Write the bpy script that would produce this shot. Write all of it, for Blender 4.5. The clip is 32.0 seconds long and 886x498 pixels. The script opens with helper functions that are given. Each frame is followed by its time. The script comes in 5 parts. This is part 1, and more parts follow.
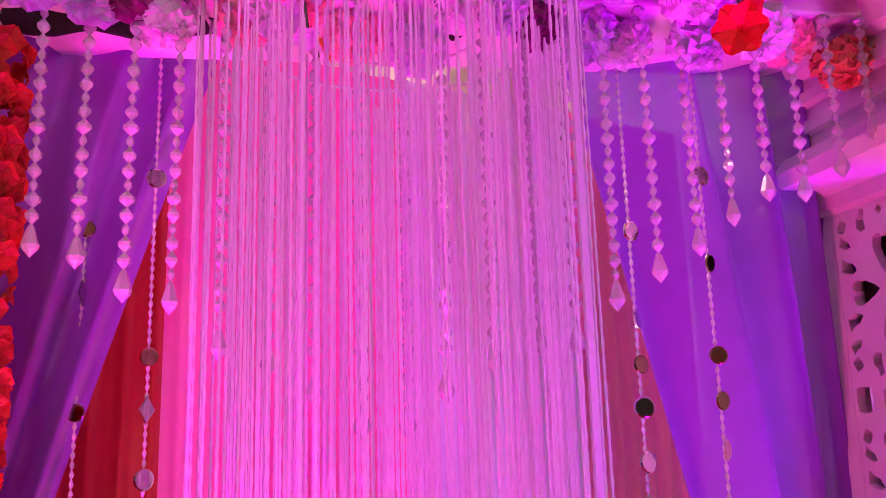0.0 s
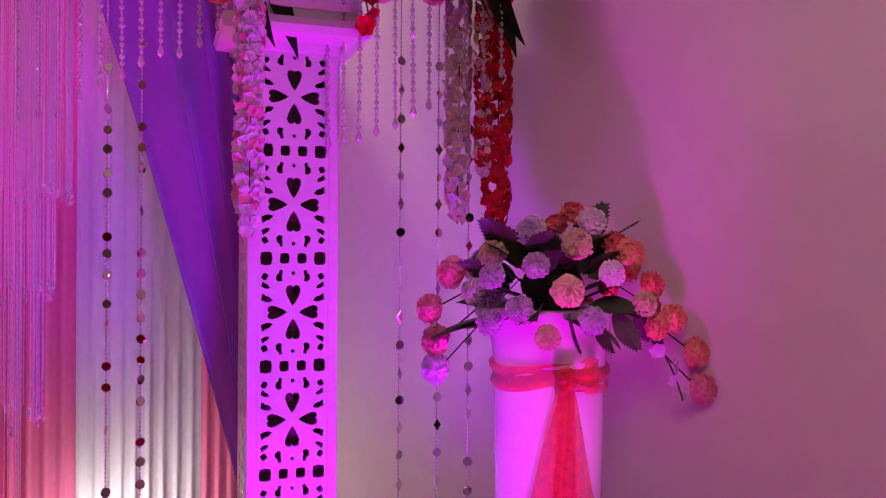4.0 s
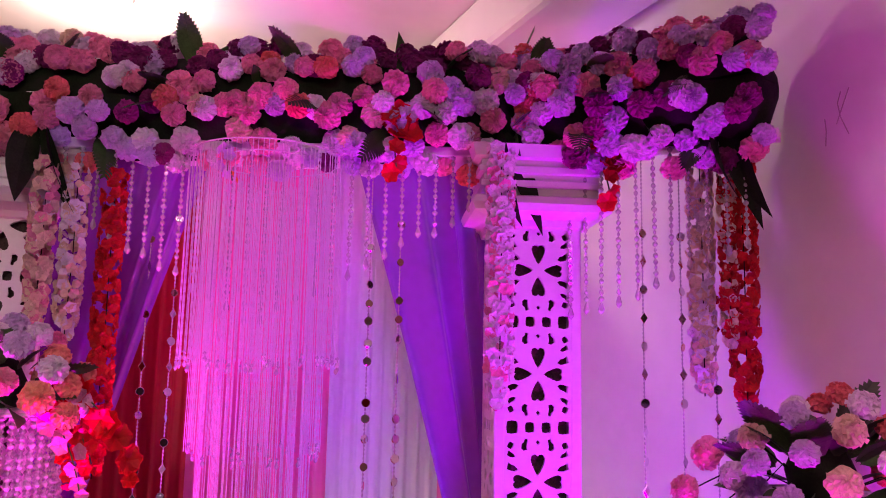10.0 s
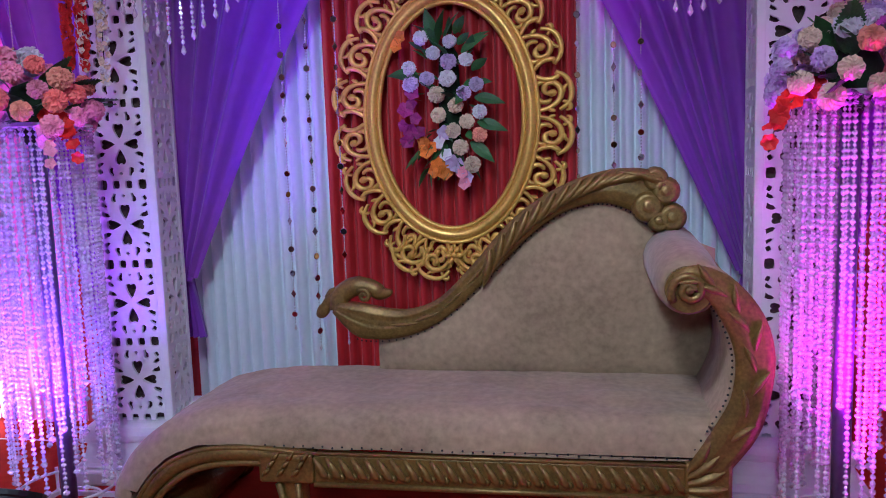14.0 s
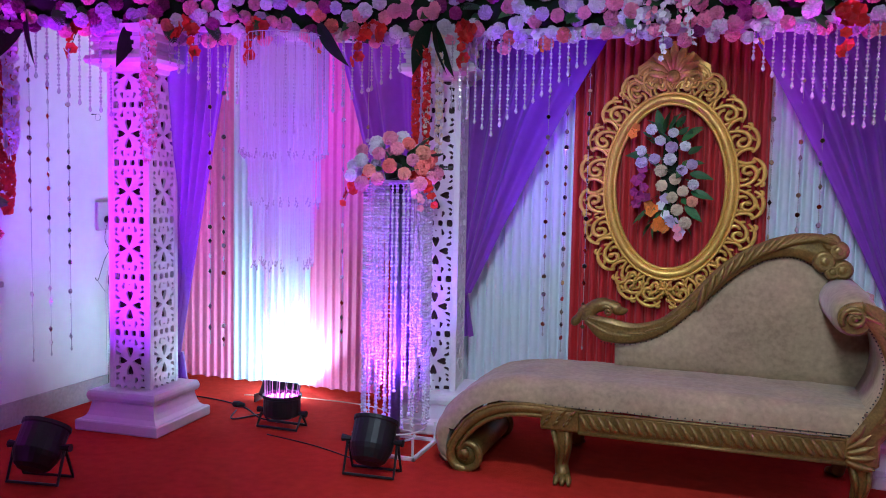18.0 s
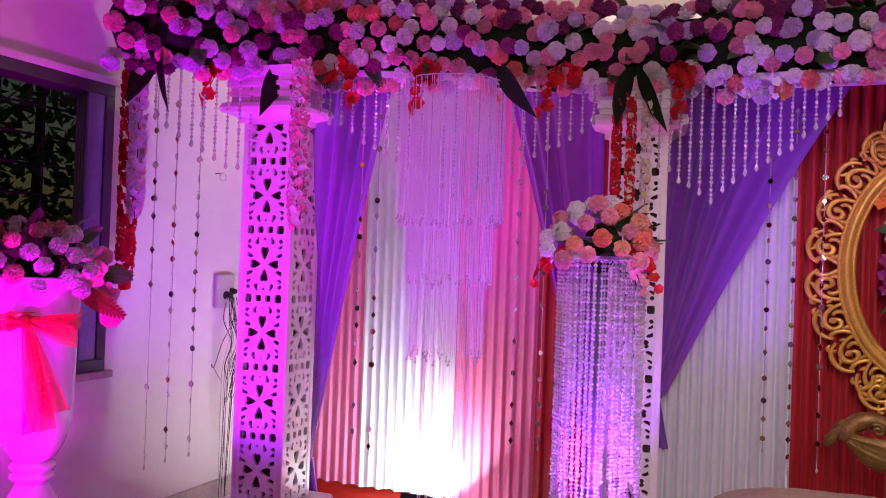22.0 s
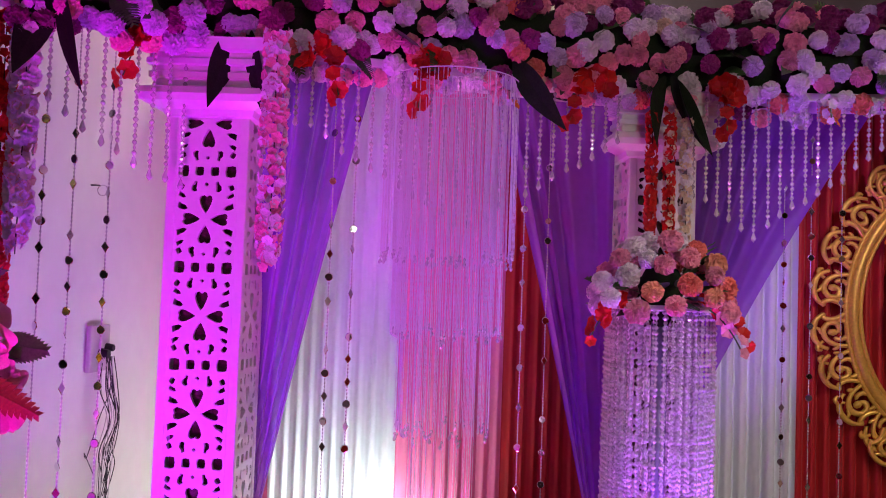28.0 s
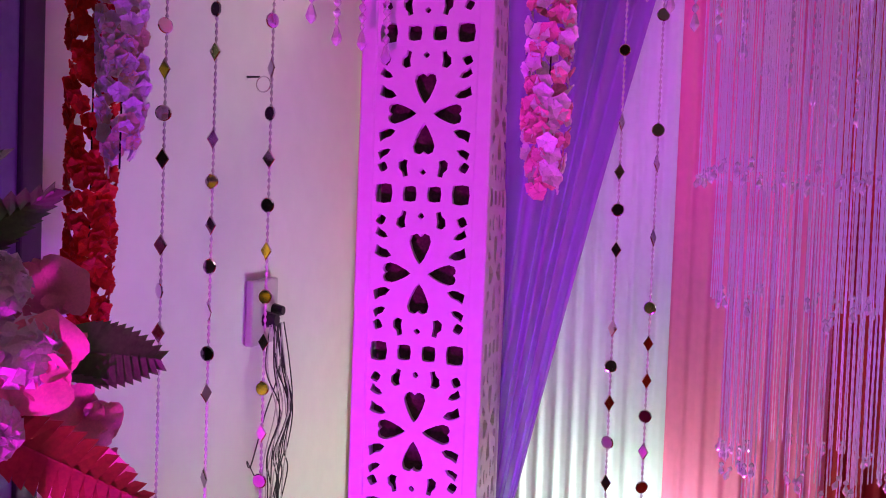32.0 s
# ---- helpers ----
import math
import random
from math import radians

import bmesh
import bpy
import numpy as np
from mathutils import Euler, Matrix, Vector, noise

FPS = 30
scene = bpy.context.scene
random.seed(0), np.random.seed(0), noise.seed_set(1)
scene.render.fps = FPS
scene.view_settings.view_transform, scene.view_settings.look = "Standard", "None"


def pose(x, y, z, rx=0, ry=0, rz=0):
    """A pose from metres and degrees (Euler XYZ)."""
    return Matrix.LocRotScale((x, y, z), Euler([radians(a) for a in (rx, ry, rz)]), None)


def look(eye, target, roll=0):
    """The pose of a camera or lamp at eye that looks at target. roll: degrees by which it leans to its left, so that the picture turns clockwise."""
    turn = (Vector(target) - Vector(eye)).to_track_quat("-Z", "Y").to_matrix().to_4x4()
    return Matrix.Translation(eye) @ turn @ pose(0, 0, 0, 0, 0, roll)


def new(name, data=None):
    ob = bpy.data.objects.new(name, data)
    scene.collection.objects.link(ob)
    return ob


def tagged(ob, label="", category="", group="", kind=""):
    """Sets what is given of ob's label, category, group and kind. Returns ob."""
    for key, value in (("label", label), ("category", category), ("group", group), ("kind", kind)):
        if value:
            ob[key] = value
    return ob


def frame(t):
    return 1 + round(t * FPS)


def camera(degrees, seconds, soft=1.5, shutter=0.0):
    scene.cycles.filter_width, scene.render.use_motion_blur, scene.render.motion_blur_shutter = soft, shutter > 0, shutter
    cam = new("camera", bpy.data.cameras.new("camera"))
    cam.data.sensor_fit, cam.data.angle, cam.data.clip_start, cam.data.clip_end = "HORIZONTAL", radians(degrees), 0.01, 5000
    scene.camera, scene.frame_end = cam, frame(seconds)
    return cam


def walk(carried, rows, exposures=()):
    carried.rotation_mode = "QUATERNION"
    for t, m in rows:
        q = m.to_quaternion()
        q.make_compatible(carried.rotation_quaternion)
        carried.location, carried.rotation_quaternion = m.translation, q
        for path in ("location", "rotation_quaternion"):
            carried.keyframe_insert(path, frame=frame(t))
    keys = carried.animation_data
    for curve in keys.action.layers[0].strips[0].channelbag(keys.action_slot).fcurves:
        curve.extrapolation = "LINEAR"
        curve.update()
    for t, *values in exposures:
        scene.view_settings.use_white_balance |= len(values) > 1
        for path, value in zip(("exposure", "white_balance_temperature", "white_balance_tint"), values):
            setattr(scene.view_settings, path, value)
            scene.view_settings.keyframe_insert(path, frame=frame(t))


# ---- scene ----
cam = camera(56.30, 32.0, soft=1.0)
# seconds, place in metres, turn in degrees
ROWS = [
    (0.0, 1.4644, -1.6210, 1.5678, 101.615, 1.617, -29.809),
    (0.5, 1.4274, -1.7691, 1.5310, 99.217, 1.715, -27.756),
    (1.0, 1.4311, -1.9550, 1.4598, 94.948, 1.028, -24.448),
    (1.5, 1.4844, -2.1953, 1.4228, 93.957, 0.557, -22.301),
    (2.0, 1.5169, -2.4106, 1.3931, 91.944, -1.121, -24.266),
    (2.5, 1.4859, -2.6367, 1.3571, 91.571, -0.441, -30.425),
    (3.0, 1.4289, -2.8195, 1.3433, 89.232, 0.058, -35.354),
    (3.5, 1.4788, -3.0480, 1.3239, 89.886, -0.231, -34.334),
    (4.0, 1.5675, -3.1827, 1.3188, 89.812, -0.424, -37.028),
    (4.5, 1.5771, -3.1806, 1.3042, 83.671, -0.138, -41.041),
    (6.5, 1.5884, -3.1604, 1.3047, 80.207, -0.112, -41.408),
    (7.0, 1.5825, -3.1566, 1.3143, 84.615, -0.042, -40.638),
    (7.5, 1.5389, -3.1460, 1.3255, 87.805, 0.013, -40.211),
    (8.0, 1.4918, -3.1295, 1.3490, 89.139, 0.219, -35.613),
    (8.5, 1.4830, -3.1302, 1.3697, 90.947, -0.207, -31.571),
    (9.0, 1.4652, -3.1611, 1.4109, 95.392, -0.466, -29.612),
    (9.5, 1.4489, -3.1828, 1.4307, 97.865, -0.447, -28.727),
    (10.0, 1.4360, -3.1907, 1.4172, 98.774, -1.201, -23.063),
    (10.5, 1.3023, -3.1840, 1.4145, 97.472, -1.997, -13.186),
    (11.0, 1.1631, -3.2152, 1.3941, 95.801, -2.429, -5.246),
    (11.5, 1.0215, -3.2870, 1.3794, 93.593, -2.458, -0.535),
    (12.0, 0.9272, -3.3550, 1.3406, 90.935, -2.177, 5.881),
    (12.5, 0.8256, -3.3487, 1.2946, 89.318, -2.325, 10.267),
    (13.0, 0.7217, -3.2749, 1.2563, 85.046, -1.494, 10.687),
    (13.5, 0.6129, -3.2359, 1.2317, 83.859, 1.282, 9.865),
    (14.0, 0.5236, -3.3062, 1.2197, 82.673, 1.864, 9.734),
    (14.5, 0.4391, -3.5414, 1.2152, 80.729, 2.655, 7.563),
    (16.5, 0.3838, -4.5137, 1.2570, 83.122, 1.224, 4.988),
    (17.0, 0.3935, -4.6047, 1.2710, 83.833, 0.323, 9.347),
    (17.5, 0.3605, -4.6268, 1.2934, 84.809, -0.314, 14.872),
    (18.0, 0.3113, -4.6231, 1.2900, 85.779, -1.133, 19.154),
    (18.5, 0.2733, -4.6293, 1.2888, 86.770, -1.626, 20.969),
    (19.0, 0.2242, -4.6356, 1.3035, 87.365, -2.221, 22.171),
    (19.5, 0.1546, -4.6271, 1.3140, 89.290, -2.561, 21.975),
    (20.0, 0.0799, -4.5968, 1.3057, 90.125, -2.659, 23.453),
    (20.5, -0.0384, -4.4555, 1.3172, 90.118, -2.285, 24.392),
    (21.0, -0.1461, -4.3191, 1.3117, 90.547, -1.954, 23.873),
    (21.5, -0.3271, -4.2003, 1.3043, 90.738, -1.740, 23.445),
    (22.0, -0.5356, -4.0921, 1.2922, 90.646, -2.072, 22.842),
    (22.5, -0.7580, -3.9103, 1.2690, 87.948, -3.084, 25.144),
    (23.0, -0.9952, -3.8112, 1.2586, 86.072, -3.906, 26.339),
    (23.5, -1.2273, -3.7360, 1.2446, 83.042, -2.924, 24.586),
    (24.0, -1.4281, -3.6193, 1.2236, 81.891, -2.957, 23.554),
    (24.5, -1.5440, -3.5483, 1.2403, 81.940, -3.720, 22.547),
    (25.0, -1.6164, -3.5537, 1.2795, 85.179, -3.379, 20.903),
    (25.5, -1.6593, -3.5840, 1.3085, 88.952, -3.336, 17.719),
    (26.0, -1.6604, -3.6066, 1.3405, 92.523, -3.424, 14.183),
    (26.5, -1.6385, -3.6191, 1.3581, 94.313, -3.265, 11.279),
    (28.5, -1.6793, -3.4668, 1.3573, 91.314, -1.882, 4.836),
    (29.0, -1.7219, -3.3407, 1.3658, 90.129, -1.689, 9.531),
    (29.5, -1.7741, -3.2659, 1.3624, 89.758, -1.803, 15.187),
    (30.0, -1.9095, -3.1690, 1.3455, 89.335, -2.163, 17.352),
    (30.5, -2.0387, -3.0453, 1.3391, 88.724, -1.802, 17.023),
    (31.0, -2.0885, -2.8782, 1.3319, 87.674, -1.610, 15.699),
    (31.5, -2.1052, -2.6970, 1.3618, 87.783, -2.008, 15.461),
    (32.0, -2.1671, -2.5768, 1.3469, 87.783, -2.104, 15.673),
]
EXPOSURES = [(0.0, 0.75, 7300, 10), (1.2, 0.68, 7300, 10), (2.4, 0.5, 7200, 16), (4.0, 0.05, 7100, 16), (6.0, -0.4, 6700, 18), (7.2, -0.4, 6700, 18), (8.0, 0.0, 6800, 22), (9.0, 0.45, 6900, 30), (10.6, 0.5, 6600, 28), (11.2, 0.6, 4500, 8), (12.0, 0.62, 4300, 4), (13.0, 0.52, 4300, -6), (17.0, 0.6, 4300, -18), (18.2, 0.62, 4300, -20), (18.9, 0.55, 6300, 16), (21.0, 0.45, 6500, 24), (22.0, 0.4, 6500, 20), (24.0, 0.25, 6500, 14), (26.0, 0.25, 6500, 20), (28.5, 0.14, 6500, -6), (32.0, 0.04, 6800, -14)]
walk(cam, [(t, pose(x, y, z, rx, ry, rz)) for t, x, y, z, rx, ry, rz in ROWS], EXPOSURES)

# ---- world and lights ----
XW, YB, YF, HIGH = 3.2, 1.5, -9.0, 3.0
world = bpy.data.worlds.new("world")
scene.world = world
world.use_nodes = True
wn = world.node_tree.nodes
sky = wn.new("ShaderNodeTexSky")
sky.sky_type = "NISHITA"
sky.sun_disc = False
sky.sun_elevation = radians(4)
sky.sun_rotation = radians(200)
world.node_tree.links.new(sky.outputs["Color"], wn["Background"].inputs["Color"])
wn["Background"].inputs["Strength"].default_value = 0.013


def spot(name, eye, target, watts, color, degrees, blend=0.9, radius=0.08):
    data = bpy.data.lights.new(name, "SPOT")
    data.energy, data.color, data.spot_size, data.spot_blend, data.shadow_soft_size = watts, color, radians(degrees), blend, radius
    ob = new(name, data)
    ob.matrix_world = look(eye, target)
    return ob


def area(name, eye, target, watts, color, sx, sy):
    data = bpy.data.lights.new(name, "AREA")
    data.shape, data.size, data.size_y, data.energy, data.color = "RECTANGLE", sx, sy, watts, color
    ob = new(name, data)
    ob.matrix_world = look(eye, target)
    return ob


MAGENTA, VIOLET, COOL = (1.0, 0.0, 0.85), (0.40, 0.04, 1.0), (0.8, 0.95, 1.0)
LAMPS = {
    "left_pillar": ((-2.44, -1.90), (-2.57, -1.15, 1.20), 76, (0.42, 0.01, 1.0), 90),
    "left_urn": ((-2.45, -3.25), (-3.00, -1.98, 1.22), 145, (0.95, 0.0, 1.0), 74),
    "left_column": ((-1.16, -1.28), (-1.20, -0.66, 1.15), 130, VIOLET, 84),
    "right_column": ((1.24, -1.28), (1.25, -0.86, 1.2), 170, MAGENTA, 78),
    "right_pillar": ((2.42, -1.95), (2.61, -1.15, 1.20), 88, (0.42, 0.0, 1.0), 90),
    "right_urn": ((2.42, -2.62), (2.80, -1.60, 1.50), 60, (0.90, 0.0, 1.0), 60),
    "left_bay": ((-1.9, -0.80), (-1.9, -0.76, 2.0), 55, (1.0, 0.06, 0.62), 84),
    "right_bay": ((1.9, -0.78), (1.9, -0.74, 2.0), 54, (1.0, 0.05, 0.42), 78),
}
for key, ((lx, ly), aim, watts, color, degrees) in LAMPS.items():
    spot("stage_light_" + key, Vector((lx, ly, 0.155)) + (Vector(aim) - Vector((lx, ly, 0.155))).normalized() * 0.12, aim, watts, color, degrees)
for key, fx, lean, watts in (("left", -2.15, -0.50, 10.5), ("right", 2.34, 0.40, 4.6)):
    area("flood_light_" + key, (fx, -0.22, 0.09), (fx + lean, 0.0, 0.62), watts, (0.90, 1.0, 0.97) if key == "left" else (1.0, 0.96, 0.93), 0.22, 0.08)
# Added pinkish fill lights with no fixture, to lift the side walls.
for k, (cx, cy, watts) in enumerate(((-1.9, -4.4, 3), (2.2, -4.6, 8))):
    area("ceiling_panel_glow_" + "abc"[k], (cx, cy, HIGH - 0.06), (cx, cy, 0), watts, (1.0, 0.64, 0.72), 0.5, 0.5)
# Unseen fill added above the stage front to brighten the chaise.
spot("ceiling_spot", (0.0, -3.0, HIGH - 0.05), (-0.15, -0.80, 0.4), 165, (1.0, 0.80, 0.74), 72, 0.8, 0.2)
# Invented pink fill that tints and brightens the east wall and urn.
spot("wall_spot", (1.2, -3.6, HIGH - 0.06), (3.2, -2.6, 1.30), 130, (1.0, 0.50, 0.68), 68, 1.0, 0.5)
# Frontal fill added out of view to light the middle of the stage.
spot("hall_spot", (0.0, -6.6, 2.7), (0.0, -0.3, 1.70), 170, (1.0, 0.90, 0.84), 60, 1.0, 0.25)
for k, sx in enumerate((-1.4, 1.4)):
    bulb = bpy.data.lights.new("downlight_" + "ab"[k], "POINT")
    bulb.energy, bulb.color, bulb.shadow_soft_size = 26, (1.0, 0.85, 0.70), 0.05
    new("downlight_" + "ab"[k], bulb).matrix_world = pose(sx, 0.45, HIGH - 0.14)

# ---- materials ----


def material(name, color, rough=0.6, metal=0.0, var=0.12, scale=8.0, bump=0.0, bump_scale=60.0, sheen=0.0, trans=0.0, emit=None, power=0.0, spread=0.0, coat=0.0, thin=0.0, dull=False, sheer=0.0):
    """A surface with colour variation at two scales and fine relief."""
    m = bpy.data.materials.new(name)
    m.use_nodes = True
    nt = m.node_tree
    p = nt.nodes["Principled BSDF"]
    p.inputs["Roughness"].default_value = rough
    p.inputs["Metallic"].default_value = metal
    p.inputs["Sheen Weight"].default_value = sheen
    p.inputs["Transmission Weight"].default_value = trans
    p.inputs["Coat Weight"].default_value = coat
    tc = nt.nodes.new("ShaderNodeTexCoord")
    n1, n2 = nt.nodes.new("ShaderNodeTexNoise"), nt.nodes.new("ShaderNodeTexNoise")
    n1.inputs["Scale"].default_value, n2.inputs["Scale"].default_value = scale, scale * 9
    n1.inputs["Detail"].default_value = 4
    mix = nt.nodes.new("ShaderNodeMath")
    mix.operation = "ADD"
    for n in (n1, n2):
        nt.links.new(tc.outputs["Object"], n.inputs["Vector"])
    nt.links.new(n1.outputs["Fac"], mix.inputs[0])
    nt.links.new(n2.outputs["Fac"], mix.inputs[1])
    ramp = nt.nodes.new("ShaderNodeMapRange")
    ramp.inputs["From Min"].default_value, ramp.inputs["From Max"].default_value = 0.6, 1.4
    ramp.inputs["To Min"].default_value, ramp.inputs["To Max"].default_value = 1 - var, 1 + var
    nt.links.new(mix.outputs[0], ramp.inputs["Value"])
    hsv = nt.nodes.new("ShaderNodeHueSaturation")
    hsv.inputs["Color"].default_value = (*color, 1)
    last = ramp.outputs["Result"]
    if spread:
        info = nt.nodes.new("ShaderNodeObjectInfo")
        r2 = nt.nodes.new("ShaderNodeMapRange")
        r2.inputs["To Min"].default_value, r2.inputs["To Max"].default_value = 1 - spread, 1 + spread
        nt.links.new(info.outputs["Random"], r2.inputs["Value"])
        mul = nt.nodes.new("ShaderNodeMath")
        mul.operation = "MULTIPLY"
        nt.links.new(last, mul.inputs[0])
        nt.links.new(r2.outputs["Result"], mul.inputs[1])
        last = mul.outputs[0]
    nt.links.new(last, hsv.inputs["Value"])
    nt.links.new(hsv.outputs["Color"], p.inputs["Base Color"])
    if bump:
        b = nt.nodes.new("ShaderNodeBump")
        b.inputs["Strength"].default_value, b.inputs["Distance"].default_value = bump, 0.004
        n3 = nt.nodes.new("ShaderNodeTexNoise")
        n3.inputs["Scale"].default_value, n3.inputs["Detail"].default_value = bump_scale, 3
        nt.links.new(tc.outputs["Object"], n3.inputs["Vector"])
        nt.links.new(n3.outputs["Fac"], b.inputs["Height"])
        nt.links.new(b.outputs["Normal"], p.inputs["Normal"])
    if dull:
        p.inputs["Specular IOR Level"].default_value = 0.05
    if thin:
        tr = nt.nodes.new("ShaderNodeBsdfTranslucent")
        nt.links.new(hsv.outputs["Color"], tr.inputs["Color"])
        ms = nt.nodes.new("ShaderNodeMixShader")
        ms.inputs["Fac"].default_value = thin
        nt.links.new(p.outputs["BSDF"], ms.inputs[1])
        nt.links.new(tr.outputs["BSDF"], ms.inputs[2])
        nt.links.new(ms.outputs["Shader"], nt.nodes["Material Output"].inputs["Surface"])
    if sheer:
        out = nt.nodes["Material Output"].inputs["Surface"]
        under = out.links[0].from_socket
        tp = nt.nodes.new("ShaderNodeBsdfTransparent")
        ms = nt.nodes.new("ShaderNodeMixShader")
        ms.inputs["Fac"].default_value = sheer
        nt.links.new(under, ms.inputs[1])
        nt.links.new(tp.outputs["BSDF"], ms.inputs[2])
        nt.links.new(ms.outputs["Shader"], out)
    if emit:
        p.inputs["Emission Color"].default_value = (*emit, 1)
        p.inputs["Emission Strength"].default_value = power
    return m


WALL = material("wall_paint", (0.78, 0.76, 0.74), 0.55, var=0.04, scale=1.5, bump=0.15, bump_scale=25)
CEIL = material("ceiling_paint", (0.8, 0.78, 0.75), 0.7, var=0.03, scale=1.0)
# Dark colour standing in for the lack of light at the hall's back.
DARKHALL = material("dark_panel", (0.06, 0.045, 0.04), 0.6, var=0.2, scale=2)
SKIRT = material("skirting_stone", (0.42, 0.36, 0.34), 0.35, var=0.2, scale=6)
CARPET = material("red_carpet", (0.38, 0.022, 0.012), 1.0, var=0.22, scale=2.2, bump=0.6, bump_scale=220, dull=True)
WHITECLOTH = material("white_satin", (0.71, 0.75, 0.80), 0.5, var=0.05, scale=4, sheen=0.3, bump=0.1)
PINKCLOTH = material("pink_satin", (0.80, 0.20, 0.40), 0.5, var=0.07, scale=4, sheen=0.3, bump=0.1)
REDCLOTH = material("red_satin", (0.43, 0.008, 0.014), 0.5, var=0.1, scale=4, sheen=0.12, bump=0.1)
PURPLECLOTH = material("purple_satin", (0.29, 0.06, 0.58), 0.45, var=0.1, scale=3, sheen=0.25, bump=0.1, thin=0.3, sheer=0.10)
WHITEPAINT = material("white_fibre_paint", (0.78, 0.77, 0.76), 0.35, var=0.05, scale=5, bump=0.15, bump_scale=40)
GOLD = material("gold_paint", (0.76, 0.47, 0.09), 0.34, metal=0.45, var=0.22, scale=10, bump=0.35, bump_scale=50)
OLDGOLD = material("worn_gold_carving", (0.22, 0.142, 0.034), 0.40, metal=0.45, var=0.45, scale=11, bump=0.5, bump_scale=70)
VELVET = material("beige_velvet", (0.36, 0.265, 0.165), 0.8, var=0.30, scale=5, sheen=0.25, bump=0.5, bump_scale=22, dull=True)
BLACKMETAL = material("black_metal", (0.015, 0.015, 0.018), 0.45, metal=0.3, var=0.2, scale=10)
SASHMETAL = material("sash_metal", (0.20, 0.17, 0.30), 0.35, metal=0.3, var=0.15, scale=6)
DARKWOOD = material("dark_window_frame", (0.05, 0.035, 0.05), 0.4, var=0.2, scale=5)
CRYSTAL = material("clear_crystal", (0.97, 0.94, 0.98), 0.04, var=0.02, trans=0.50, coat=1.0)
LEAF = material("green_leaf", (0.06, 0.15, 0.04), 0.5, var=0.35, scale=20, spread=0.4)
MIRROR = material("mirror_glass", (0.75, 0.74, 0.78), 0.06, metal=1.0, var=0.05, spread=0.5)
TINTMIRROR = material("tinted_mirror_glass", (0.55, 0.42, 0.25), 0.08, metal=1.0, var=0.05, spread=0.6)
STEEL = material("bright_steel", (0.75, 0.73, 0.76), 0.25, metal=0.9, var=0.05)
STRING = material("crystal_string", (0.92, 0.89, 0.92), 0.12, var=0.05, trans=0.18)
GLOSSWHITE = material("glossy_white_fibre", (0.80, 0.78, 0.80), 0.12, var=0.03, scale=4, coat=0.4)
PLASTIC = material("white_plastic", (0.50, 0.49, 0.47), 0.4, var=0.05)
CREAMWIRE = material("cream_wire", (0.55, 0.48, 0.35), 0.5, var=0.05)
# Dark brown that stands for the shade seen through the lattice holes.
HOLESHADE = material("raw_brown_fibre", (0.075, 0.045, 0.035), 0.75, var=0.7, scale=22, bump=0.8, bump_scale=90)
SOIL = material("garden_soil", (0.05, 0.04, 0.03), 0.95, var=0.3, scale=3)
F_WHITE = material("white_petal", (0.80, 0.76, 0.80), 0.65, var=0.12, scale=40, spread=0.12, thin=0.08)
F_CREAM = material("cream_petal", (0.76, 0.62, 0.44), 0.65, var=0.12, scale=40, spread=0.12, thin=0.08)
F_PINK = material("pink_petal", (0.78, 0.30, 0.42), 0.65, var=0.15, scale=40, spread=0.2, thin=0.08)
F_LILAC = material("lilac_petal", (0.62, 0.48, 0.72), 0.65, var=0.15, scale=40, spread=0.15, thin=0.08)
F_PLUM = material("plum_petal", (0.30, 0.02, 0.18), 0.6, var=0.2, scale=40, spread=0.3)
F_CORAL = material("coral_petal", (0.78, 0.20, 0.17), 0.65, var=0.15, scale=40, spread=0.15)
F_PEACH = material("peach_petal", (0.80, 0.36, 0.24), 0.65, var=0.15, scale=40, spread=0.12)
F_RED = material("red_petal", (0.64, 0.015, 0.010), 0.55, var=0.2, scale=40, spread=0.25, thin=0.25)
F_ORANGE = material("orange_petal", (0.75, 0.22, 0.02), 0.6, var=0.2, scale=40, spread=0.2)
ORGANZA = material("red_organza", (0.92, 0.07, 0.05), 0.24, var=0.45, scale=60, bump=1.0, bump_scale=420, sheen=0.4, thin=0.25, sheer=0.42)
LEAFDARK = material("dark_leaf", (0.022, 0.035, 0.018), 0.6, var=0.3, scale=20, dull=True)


# ---- building helpers ----
def mesh_of(name, bm, mat, smooth=False):
    me = bpy.data.meshes.new(name)
    bmesh.ops.recalc_face_normals(bm, faces=bm.faces)
    bm.to_mesh(me)
    bm.free()
    if smooth:
        me.polygons.foreach_set("use_smooth", [True] * len(me.polygons))
    me.materials.append(mat)
    return me


def part(name, bm, mat, parent, label="", smooth=False, at=None):
    """One mesh under a thing, from a bmesh or a ready mesh."""
    me = bm if isinstance(bm, bpy.types.Mesh) else mesh_of(name, bm, mat, smooth)
    ob = new(name, me)
    ob.parent = parent
    if at is not None:
        ob.matrix_basis = at
    if label:
        ob["label"] = label
    return ob


def thing(name, m, label, category, group=""):
    ob = new(name)
    ob.empty_display_size = 0.05
    ob.matrix_basis = m
    return tagged(ob, label, category, group)


def solid(name, bm, mat, label="", category="", kind="", smooth=False):
    return tagged(new(name, mesh_of(name, bm, mat, smooth)), label, category, kind=kind)


